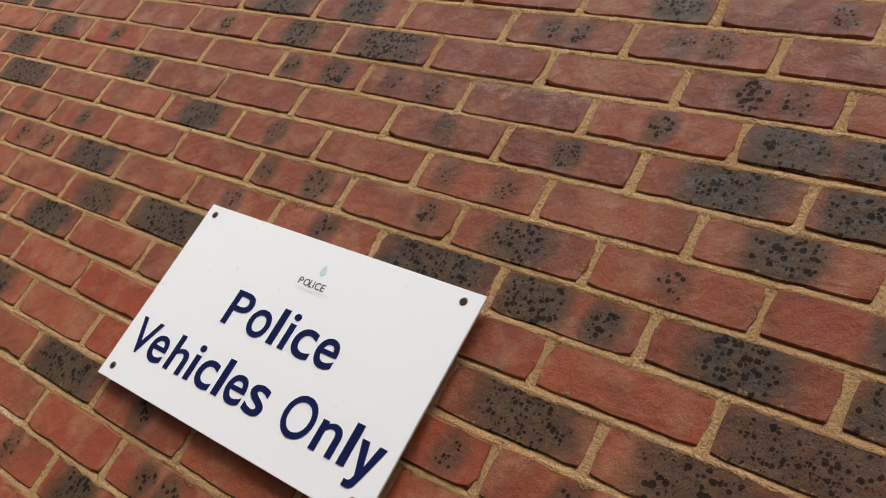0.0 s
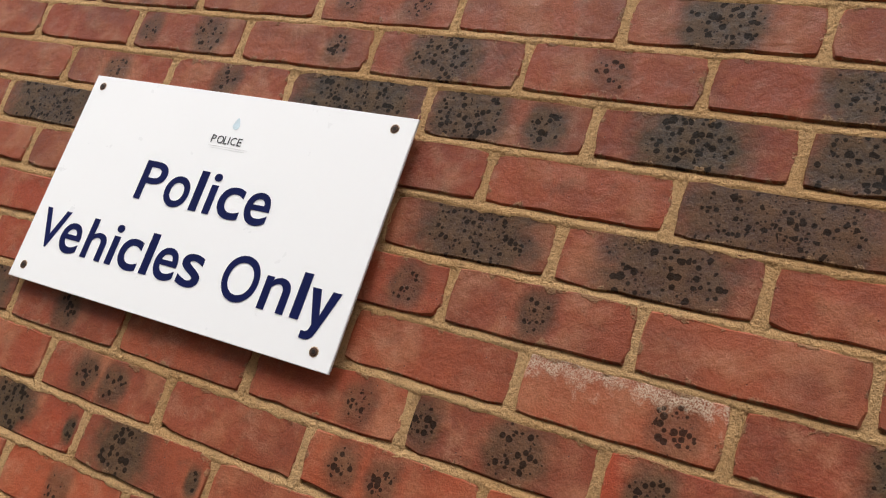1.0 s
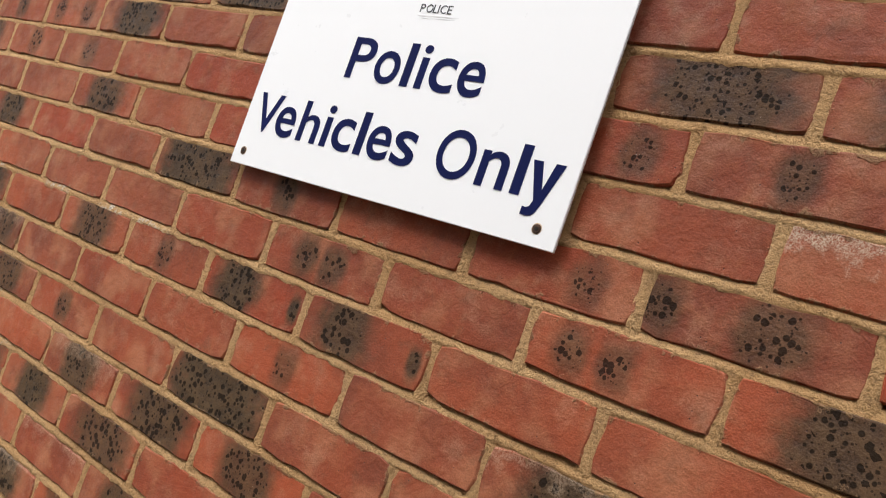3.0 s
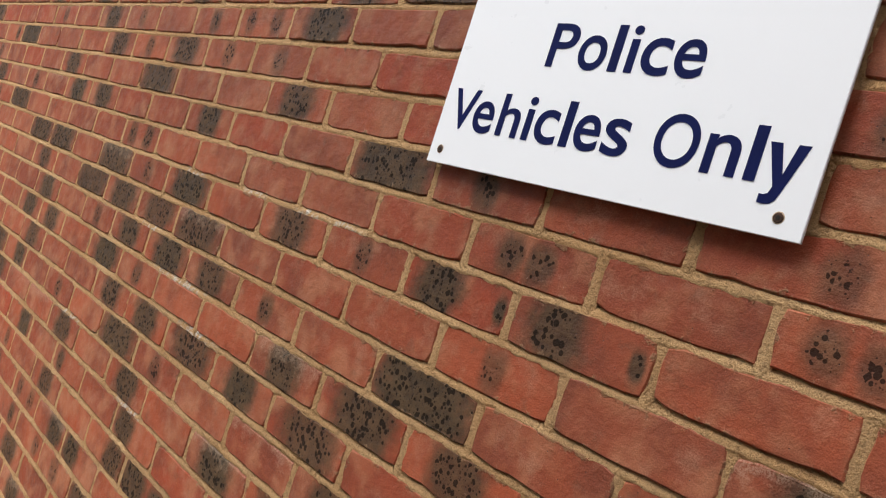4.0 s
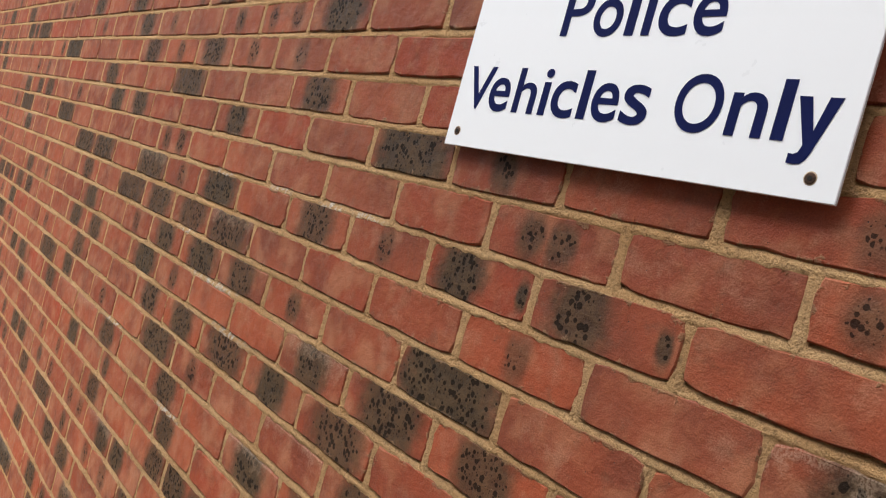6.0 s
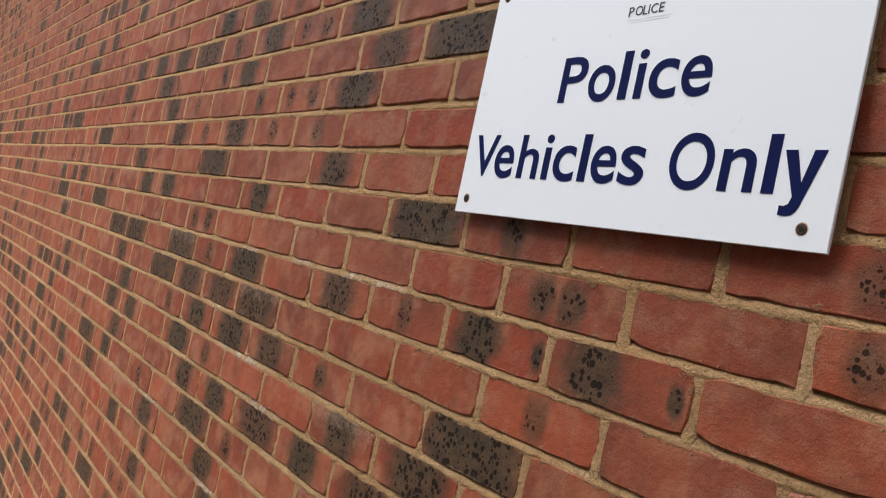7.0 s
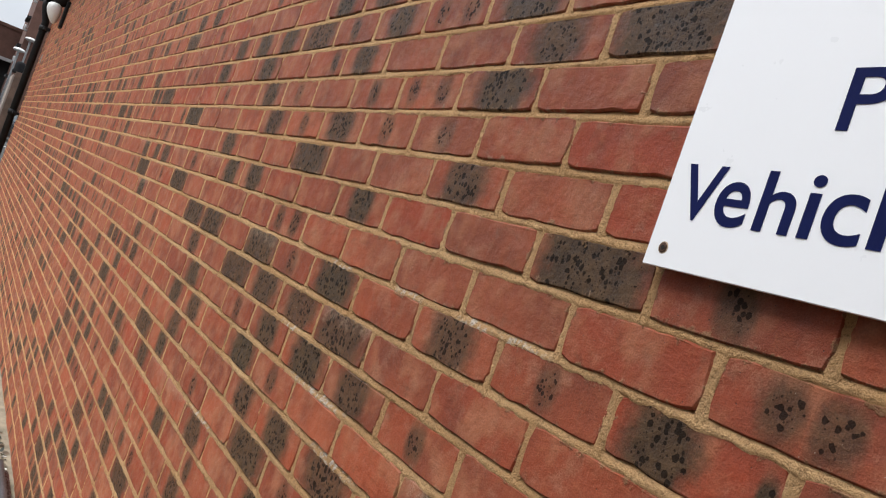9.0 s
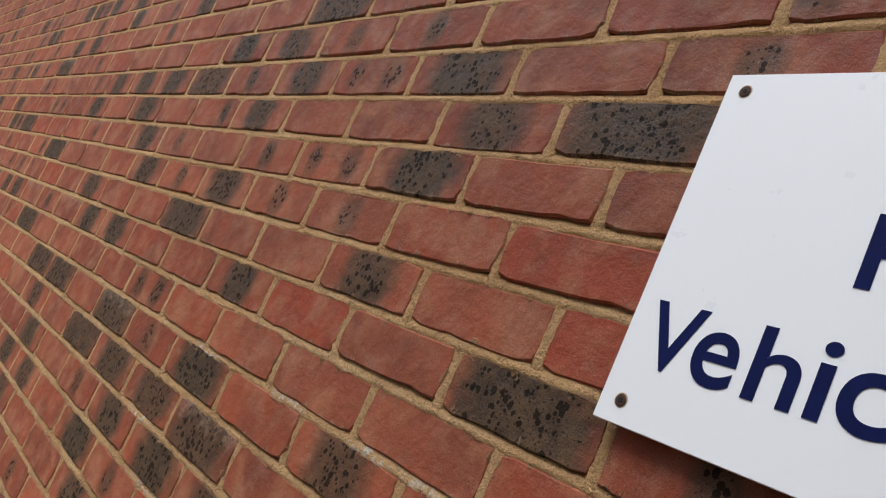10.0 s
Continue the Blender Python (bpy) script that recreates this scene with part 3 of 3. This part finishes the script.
def letter_y(x0, x1, z0, z1):
    """The y, cut with a hooked tail."""
    w, h = x1 - x0, z1 - z0
    flat = [(0.0, 1.0), (0.30, 1.0), (0.52, 0.50), (0.70, 1.0), (1.0, 1.0), (0.60, 0.20), (0.52, 0.08), (0.42, 0.02), (0.28, 0.0), (0.10, 0.01), (0.10, 0.155), (0.22, 0.15), (0.31, 0.18), (0.37, 0.29)]
    bm = bmesh.new()
    v = [bm.verts.new((-0.234 + 1.0135 * (0.234 + x0 + a * w), SFACE - 0.0007, SIGN_Z + z0 + b * h)) for a, b in flat]
    for q in ((0, 13, 2, 1), (2, 5, 4, 3), (13, 5, 2), (13, 12, 6, 5), (12, 11, 7, 6), (11, 10, 8, 7), (10, 9, 8)):
        bm.faces.new([v[k] for k in q])
    rear = [bm.verts.new((p.co.x, SFACE - 0.0002, p.co.z)) for p in v]
    for q in range(len(flat)):
        r = (q + 1) % len(flat)
        bm.faces.new((v[q], v[r], rear[r], rear[q]))
    return part("letter", bm, NAVY, board)


TALL, ROUND, LOW, TAIL = (0.0, 0.0590), (-0.0012, 0.0448), (0.0, 0.0445), (-0.0205, 0.0435)
LINES = [(0.1513, [("P", -0.617, -0.572, TALL), ("o", -0.566, -0.522, ROUND), ("l", -0.5135, -0.500, TALL), ("i", -0.4895, -0.476, TALL), ("c", -0.4685, -0.428, ROUND), ("e", -0.422, -0.382, ROUND)]),
         (0.0505, [("V", -0.769, -0.717, TALL), ("e", -0.7195, -0.6795, ROUND), ("h", -0.6685, -0.629, TALL), ("i", -0.620, -0.6065, TALL), ("c", -0.6000, -0.5610, ROUND), ("l", -0.5525, -0.539, TALL), ("e", -0.5325, -0.4925, ROUND), ("s", -0.4865, -0.4485, ROUND)]),
         (0.0488, [("O", -0.4140, -0.3565, (-0.0012, 0.0612)), ("n", -0.3470, -0.3060, LOW), ("l", -0.2955, -0.2820, TALL), ("y", -0.2770, -0.2340, TAIL)])]
for base, line in LINES:
    for char, x0, x1, (low, high) in line:
        if char == "y":
            letter_y(x0, x1, base + low, base + high)
        else:
            letter("letter", char, x0, x1, base + low, base + high, NAVY, 0.010)
for n, char in enumerate("POLICE"):
    x = -0.5225 + (0.0, 0.0105, 0.0225, 0.0305, 0.0345, 0.0465)[n]
    letter("small_letter", char, x, x + (0.0078, 0.0112, 0.0066, 0.0017, 0.0098, 0.0072)[n], 0.2535, 0.2650, INK, 0.002, 0.0003)
bm = bmesh.new()
drop = [bm.verts.new((-0.4925 + 0.0058 * math.sin(a) * (1 - 0.45 * max(0, math.cos(a))), SFACE - 0.0006, SIGN_Z + 0.2830 + (0.0065 if math.cos(a) < 0 else 0.0115) * math.cos(a))) for a in (2 * math.pi * q / 24 for q in range(24))]
rear = [bm.verts.new((v.co.x, SFACE + 0.0003, v.co.z)) for v in drop]
bm.faces.new(drop)
for q in range(24):
    bm.faces.new((drop[q], rear[q], rear[(q + 1) % 24], drop[(q + 1) % 24]))
part("emblem", bm, PALE_BLUE, board, "faded pale blue drop emblem")
for zz, x0, x1, hh in ((0.2485, -0.528, -0.4575, 0.0011), (0.2455, -0.524, -0.462, 0.0009)):
    part("print_bar", box(x0, SFACE - 0.00025, SIGN_Z + zz, x1, SFACE + 0.0002, SIGN_Z + zz + hh), PALE_GREY, board)

for sx in (-0.7745, -0.2450):
    for sz in (0.0175, 0.3120):
        c = Vector((sx + (-0.002 if sz > 0.2 and sx < -0.5 else 0), SFACE, SIGN_Z + sz))
        def disc(profile):
            bm = lathe(profile, (0, 0, 0), 18)
            bmesh.ops.transform(bm, matrix=Matrix.Translation(c) @ Matrix.Rotation(radians(90), 4, "X"), verts=bm.verts)
            return bm
        screw = part("screw", disc([(0.0030, -0.02), (0.0056, -0.0003), (0.0056, 0.0007), (0.0046, 0.0013), (0.0034, 0.0011)]), RUST, sign, "rusty countersunk screw")
        # raised disc, no hole: the recess's shade is put into its near-black rust
        part("recess", disc([(0.0026, 0.0006), (0.0026, 0.00135), (0.0022, 0.00140)]), HOLE, screw)
        part("rust_ring", disc([(0.0068, -0.0002), (0.0066, 0.00025), (0.0060, 0.0003)]), STAIN, screw)
        part("spacer", disc([(0.008, -0.0215), (0.008, -0.0045), (0.007, -0.0044)]), BOARD_CORE, sign)

# ---- along the wall ----
conduit = empty("conduit", "pale grey conduit clipped along the wall top", "conduit", at=(-9.5, -0.02, 3.17))
part("pipe", rod([(x, -0.022, 3.175 + 0.004 * math.sin(x * 3)) for x in spaced(-13.2, -3.0, 40)], 0.014, 10), GREY_CONDUIT, conduit)
part("cable", rod([(x, -0.012, 3.145 + 0.006 * math.sin(x * 2.1)) for x in spaced(-12.0, -3.0, 40)], 0.007, 8), BLACK_PIPE, conduit)
for x in spaced(-13, -3.4, 12):
    part("clip", box(x - 0.012, -0.040, 3.152, x + 0.012, 0.004, 3.198, 0.004), GREY_CONDUIT, conduit)

eave = empty("roof_eave", "black painted eave with gutter over the wall", "eave", at=(-11.6, 0, 3.2))
part("soffit", box(-14.7, -0.085, 3.205, -9.15, 0.0, 3.232, 0.004), DARK_TIMBER, eave)
part("fascia", box(-14.7, -0.10, 3.20, -9.15, -0.085, 3.36, 0.004), DARK_TIMBER, eave)
bm = bmesh.new()
ring = []
for x in (-14.75, -9.05):
    ring.append([bm.verts.new((x, -0.160 + q * math.cos(a), 3.33 + q * math.sin(a))) for q, a in [(0.062, math.pi * (1 + k / 10)) for k in range(11)] + [(0.056, math.pi * (2 - k / 10)) for k in range(11)]])
for k in range(22):
    bm.faces.new((ring[0][k], ring[0][(k + 1) % 22], ring[1][(k + 1) % 22], ring[1][k])).smooth = True
for g, flip in ((ring[0], 1), (ring[1], 0)):
    for k in range(10):
        q = (g[k], g[k + 1], g[20 - k], g[21 - k])
        bm.faces.new(q if flip else q[::-1])
part("gutter", bm, BLACK_PIPE, eave, "black half-round gutter")
for x in spaced(-14.6, -9.3, 7):
    part("gutter_bracket", box(x - 0.012, -0.17, 3.262, x + 0.012, -0.095, 3.275, 0.003), BLACK_PIPE, eave)
slate_rng = random.Random(4)
for x in spaced(-14.75, -9.30, 26):
    lift, out = slate_rng.uniform(0, 0.035), slate_rng.uniform(-0.025, 0.02)
    part("slate", box(x, -0.19 + out, 3.355 + lift, x + 0.205, 0.08, 3.372 + lift, 0.003), DARK_TIMBER, eave)

part("end_board", box(-9.165, -0.10, 3.20, -9.145, 0.0, 3.40, 0.003), DARK_TIMBER, eave)

pipe = empty("downpipe", "black rainwater downpipe at the wall's end", "downpipe", at=(-14.2, -0.10, 0))
part("shaft", rod([(-14.2, -0.085, 0.02), (-14.2, -0.085, 2.95), (-14.2, -0.13, 3.08), (-14.2, -0.155, 3.17), (-14.2, -0.16, 3.28)], 0.050, 16), BLACK_PIPE, pipe)
for z in (0.35, 1.55, 2.85):
    part("collar", rod([(-14.2, -0.085, z - 0.04), (-14.2, -0.085, z + 0.04)], 0.060, 16), BLACK_PIPE, pipe)
    part("bracket", box(-14.14, -0.09, z - 0.02, -13.94, -0.002, z + 0.02, 0.004), BLACK_PIPE, pipe)

lamp = empty("wall_lamp", "opal bulkhead wall lamp on a black bracket", "wall lamp", at=(-11.75, -0.01, 2.87))
bm = lathe([(0.045, 0.115), (0.072, 0.10), (0.085, 0.05), (0.080, -0.01), (0.060, -0.075), (0.032, -0.125), (0.01, -0.14)], (0, 0, 0), 20)
bmesh.ops.transform(bm, matrix=Matrix.Translation((-11.75, -0.135, 2.855)) @ Matrix.Rotation(radians(14), 4, "X"), verts=bm.verts)
part("shade", bm, OPAL, lamp, "white opal shade")
part("back_plate", box(-11.85, -0.04, 2.70, -11.65, 0.0, 3.04, 0.012), BLACK_PIPE, lamp)
part("hood", rod([(-11.75, -0.02, 3.04), (-11.75, -0.09, 3.03), (-11.75, -0.17, 2.985)], [0.055, 0.085, 0.06], 14), BLACK_PIPE, lamp)

vent = empty("air_brick", "pale terracotta vent set in the brickwork", "vent", at=(-13.6, 0, 2.4))
part("grille", box(-13.71, -0.006, 2.32, -13.49, 0.02, 2.46, 0.003), POST_PALE, vent)

# ---- discarded things at the wall's foot ----
heap = empty("storage_case", "silver-grey plastic case dumped against the wall", "case", at=(-4.2, -0.35, 0))
bm = bmesh.new()
rows = []
for x in spaced(-4.40, -3.3, 12):
    rows.append([bm.verts.new((x, y, z + 0.006 * noise.noise((x * 5, y * 9, 0)))) for y, z in ((-0.37, 0.0), (-0.365, 0.07), (-0.345, 0.10), (-0.29, 0.115), (-0.23, 0.105), (-0.205, 0.07), (-0.20, 0.0))])
for a, b in zip(rows, rows[1:]):
    for k in range(6):
        bm.faces.new((a[k], a[k + 1], b[k + 1], b[k])).smooth = True
bm.faces.new(rows[0][::-1]), bm.faces.new(rows[-1])
part("lid", bm, SILVER_LID, heap, "scuffed silver-grey lid")
part("edge_tube", rod([(-4.40, -0.178, 0.085), (-3.3, -0.173, 0.09)], 0.022, 12), GREY_TUBE, heap)
part("rim_tube", rod([(-4.38, -0.142, 0.05), (-3.3, -0.137, 0.055)], 0.018, 12), BLACK_SHEET, heap)
part("base", box(-4.37, -0.36, 0.0, -3.3, -0.13, 0.04, 0.008), BLACK_SHEET, heap)
rolls = empty("plastic_tube", "dark grey plastic tubes lying on the concrete", "tube", at=(-4.2, -0.52, 0))
part("tube", rod([(-4.50, -0.42, 0.085), (-4.485, -0.42, 0.09), (-3.3, -0.415, 0.09)], [0.02, 0.036, 0.038], 16), GREY_TUBE, rolls)
part("trim", rod([(-4.46, -0.472, 0.09), (-3.3, -0.468, 0.10)], 0.012, 12), SILVER_LID, rolls)
part("tube", rod([(-4.45, -0.505, 0.045), (-3.3, -0.50, 0.045)], [0.04, 0.045], 16), BLACK_SHEET, rolls)
part("trim", rod([(-4.44, -0.50, 0.092), (-3.3, -0.496, 0.10)], 0.009, 12), SILVER_LID, rolls)
bag = bmesh.new()
bmesh.ops.create_icosphere(bag, subdivisions=4, radius=1)
for v in bag.verts:
    p = v.co.copy()
    f = 1 + 0.16 * noise.noise(p * 2.3) + 0.07 * noise.noise(p * 6)
    v.co = Vector((-3.49 + 0.6 * p.x * f, -0.70 + 0.25 * p.y * f, max(0.0, 0.05 + 0.10 * p.z * f)))
for f in bag.faces:
    f.smooth = True
tagged(part("refuse_sack", bag, BLACK_SHEET), "shiny black plastic sack lying on the concrete", "sack")

heap.location += Vector((0.36, 0.10, 0))
rolls.location += Vector((0.36, 0.10, 0))
litter_rng = random.Random(21)
def scraps(name, mat, count, size, label):
    bm = bmesh.new()
    for _ in range(count):
        x, y = litter_rng.gauss(-4.15, 0.35), -abs(litter_rng.gauss(0.0, 0.22)) - 0.02
        h = 0.025 if y > -0.10 else 0.008
        turn = Matrix.Translation((x, y, h + 0.012)) @ Euler((litter_rng.uniform(-0.6, 0.6), litter_rng.uniform(-0.6, 0.6), litter_rng.uniform(0, 6.3))).to_matrix().to_4x4()
        s = size * litter_rng.uniform(0.5, 1.3)
        ring = [bm.verts.new(turn @ Vector((s * a, s * b, s * c))) for a, b, c in ((-1, 0, 0.1), (-0.3, 0.45, 0), (0.5, 0.35, 0.15), (1, 0, 0), (0.5, -0.4, 0.1), (-0.3, -0.4, 0))]
        bm.faces.new(ring)
    return tagged(part(name, bm, mat), label, "litter", kind="stuff")
scraps("dry_leaves", LEAF_DRY, 200, 0.016, "dry brown leaves blown against the wall")
scraps("paper_scraps", LEAF_PALE, 16, 0.012, "pale paper scraps among the leaves")
scraps("weeds", GREENERY, 110, 0.016, "dark small weeds at the wall's foot")

# ---- the street beyond ----
post = empty("gate_post", "brown gate post with a pale edge and dark cap", "post", at=(-19.5, -0.02, 0))
part("shaft", box(-19.62, -0.06, 0.0, -19.38, 0.10, 2.36, 0.012), POST_BROWN, post)
part("edge_board", box(-20.70, -0.095, 0.0, -19.4, -0.06, 2.28, 0.008), POST_PALE, post)
part("cap", lathe([(0.11, 2.32), (0.12, 2.37), (0.09, 2.42), (0.10, 2.50), (0.07, 2.56), (0.02, 2.58)], (-19.5, -0.02, 0), 16), DARK_TIMBER, post)

depot = empty("depot_building", "low brown brick depot, its open ground floor's shade drawn as a dark block", "building", at=(-68, -6, 0.1))
part("upper_wall", box(-76, -30, 4.95, -66, 12, 7.0), FAR_BRICK, depot)
# solid block; the open ground floor's shade is put into its dark colour
part("ground_floor_shade", box(-76, -30, 0.0, -67.5, 12, 4.95), FAR_DARK, depot)
part("lintel", box(-66.2, -30, 4.80, -65.8, 12, 5.0), FAR_TRIM, depot)
part("parapet", box(-76.2, -30, 7.0, -65.9, -4.2, 7.35), FAR_BRICK, depot)
part("parapet", box(-76.2, -2.6, 7.0, -65.9, 12, 7.2), FAR_BRICK, depot)
for y in spaced(-27, -3, 6):
    part("window", box(-66.05, y, 5.4, -65.9, y + 2.4, 6.5), FAR_DARK, depot)

tower = empty("flat_block", "tall brown brick block with a pale overhanging roof", "building", at=(-60, 4, 0.1))
part("wall", box(-70, 0.90, 0.0, -58, 9, 11.6), FAR_BRICK, tower)
part("roof", box(-71, 0.35, 11.6, -57.2, 9.6, 11.9, 0.05), FAR_TRIM, tower, "pale concrete roof slab")
part("eave_band", box(-70.2, 0.80, 11.3, -57.9, 9.2, 11.6), FAR_TRIM, tower)
part("corner_strip", box(-58.0, 2.80, 1, -57.9, 3.10, 11.3), FAR_TRIM, tower)
part("window", box(-58.02, 3.10, 9.6, -57.9, 4.2, 11.1), FAR_GLASS, tower)
for y in (2.6, 2.9, 3.2):
    part("chimney_pot", lathe([(0.11, 11.85), (0.12, 12.15), (0.15, 12.2), (0.15, 12.4)], (-58.6, y, 0), 12), FAR_DARK, tower)
for z in (4.6, 6.6, 8.4, 10.2):
    part("overflow_pipe", rod([(-58.4, 0.91, z), (-58.4, 0.75, z), (-58.4, 0.75, z + 0.3)], 0.07, 8), FAR_TRIM, tower)
    part("balcony", box(-62, 0.67, z - 1.0, -59, 0.91, z - 0.85), FAR_DARK, tower)

corner = empty("corner_house", "brown brick house on the far side of the yard", "building", at=(-34, -9, 0))
part("wall", box(-44, -16, 0.0, -31, -4.3, 9.5), FAR_BRICK, corner)
part("roof", box(-44.4, -16.4, 9.5, -30.6, -3.9, 9.9, 0.1), FAR_DARK, corner)
for z in (1.2, 4.2, 7.0):
    for y in (-13.5, -10.5, -7.5):
        w = part("window", box(-31.05, y, z, -30.95, y + 1.2, z + 1.5), FAR_GLASS, corner)
        part("sill", box(-31.0, y - 0.1, z - 0.12, -30.85, y + 1.3, z), FAR_TRIM, w)

wire = empty("overhead_cable", "twin overhead cable strung between two buildings", "cable", at=(-33, -4.3, 6.0))
for dz in (0.0, 0.14):
    part("strand", rod([(-33 - 25.2 * q, -4.35 + 6.4 * q, 5.5 + dz + 3.2 * q - 0.5 * q * (1 - q)) for q in spaced(0, 1, 14)], 0.045, 8), FAR_DARK, wire)


def street_lamp(x, y, height):
    ob = empty("street_lamp", "galvanised street lamp with a flat pale head", "street lamp", "street lamps", at=(x, y, 0.1))
    part("pole", rod([(x, y, 0.05), (x, y, height - 0.35), (x + 0.1, y, height - 0.1), (x + 0.4, y, height)], [0.085, 0.06, 0.055, 0.05], 10), GALVANISED, ob)
    bm = bmesh.new()
    bmesh.ops.create_uvsphere(bm, u_segments=16, v_segments=8, radius=1, matrix=Matrix.Translation((x + 0.5, y, height)) @ Matrix.Diagonal((0.42, 0.34, 0.12, 1)))
    part("head", bm, OPAL, ob, "pale lamp head")
    return ob


street_lamp(-56, 0.80, 5.15)
street_lamp(-58, 1.25, 6.1)

fence = empty("palisade_fence", "grey steel palisade fence along the street", "fence", at=(-62, -6, 0.1))
for z in (0.8, 2.2):
    part("rail", box(-62.1, -16, z, -62.0, 5, z + 0.1), FENCE_GREY, fence)
pale_me = None
for y in spaced(-15.9, 4.9, 92):
    if pale_me is None:
        first = part("pale", box(-0.02, -0.055, 0.05, 0.02, 0.055, 2.62, 0.01), FENCE_GREY, fence)
        pale_me, ob = first.data, first
    else:
        ob = new("pale", pale_me)
        ob.parent, ob.matrix_parent_inverse = fence, Matrix.Translation(fence.location).inverted()
    ob.matrix_basis = pose(-61.97, y, 0)
barrier = empty("striped_barrier", "low white slatted barrier before the fence", "barrier", at=(-60, -4, 0.1))
part("rail", box(-60.0, -12, 1.32, -59.95, 4, 1.40), FENCE_GREY, barrier)
for y in spaced(-11.8, 3.8, 52):
    part("slat", box(-59.95, y, 0.14, -59.9, y + 0.16, 1.55), FAR_TRIM, barrier)


def parked_car(x, y, base, paint, label):
    ob = empty("car", label, "car", at=(x, y, base))
    side = [(-2.1, 0.35), (-2.15, 0.75), (-1.9, 0.95), (-1.05, 1.02), (-0.55, 1.5), (0.9, 1.55), (1.65, 1.05), (2.1, 0.95), (2.15, 0.4)]
    bm = bmesh.new()
    rows = []
    for yy, inset in ((-0.86, 0.06), (-0.8, 0.0), (0.8, 0.0), (0.86, 0.06)):
        rows.append([bm.verts.new((x + a * (1 - inset * 0.2), y + yy * (0.82 if b > 1.2 else 1), base + b - (inset if b > 0.9 else 0))) for a, b in side])
    for a, b in zip(rows, rows[1:]):
        for k in range(len(side)):
            q = (a[k], b[k], b[(k + 1) % len(side)], a[(k + 1) % len(side)])
            bm.faces.new(q).smooth = False
    bm.faces.new(rows[0]), bm.faces.new(rows[-1][::-1])
    bmesh.ops.recalc_face_normals(bm, faces=bm.faces[:])
    body = part("body", bm, paint, ob)
    bm = bmesh.new()
    bm.faces.new([bm.verts.new(p) for p in ((x + 1.62, y - 0.72, base + 1.10), (x + 1.62, y + 0.72, base + 1.10), (x + 0.98, y + 0.60, base + 1.52), (x + 0.98, y - 0.60, base + 1.52))])
    bmesh.ops.solidify(bm, geom=bm.faces[:], thickness=0.02)
    part("windscreen", bm, CAR_GLASS, ob)
    part("bumper", box(x + 2.05, y - 0.84, base + 0.3, x + 2.22, y + 0.84, base + 0.6, 0.05), CAR_DARK, ob)
    part("grille", box(x + 2.12, y - 0.45, base + 0.65, x + 2.18, y + 0.45, base + 0.85, 0.02), CAR_DARK, ob)
    for s in (-0.62, 0.62):
        part("headlight", box(x + 2.1, y + s - 0.16, base + 0.68, x + 2.17, y + s + 0.16, base + 0.84, 0.03), OPAL, ob)
    for dx in (-1.35, 1.35):
        for s in (-0.8, 0.8):
            part("wheel", rod([(x + dx, y + s - 0.11, base + 0.32), (x + dx, y + s + 0.11, base + 0.32)], 0.32, 18), RUBBER, ob)
    return ob


parked_car(-47.5, -0.85, 0.12, CAR_SILVER, "silver car parked facing the yard")
parked_car(-50.5, 1.7, 0.13, CAR_DARK, "dark car parked behind the gate post")

# ---- bricks nearest to the sign, one by one ----
for x, y, z, tip, shape, one, two in singles:
    ob = new("brick", brick_meshes[shape])
    ob.parent = wall
    ob.matrix_basis = pose(x, y, z, 0, -tip, 0)
    ob["kiln"], ob["kiln_two"] = one, two
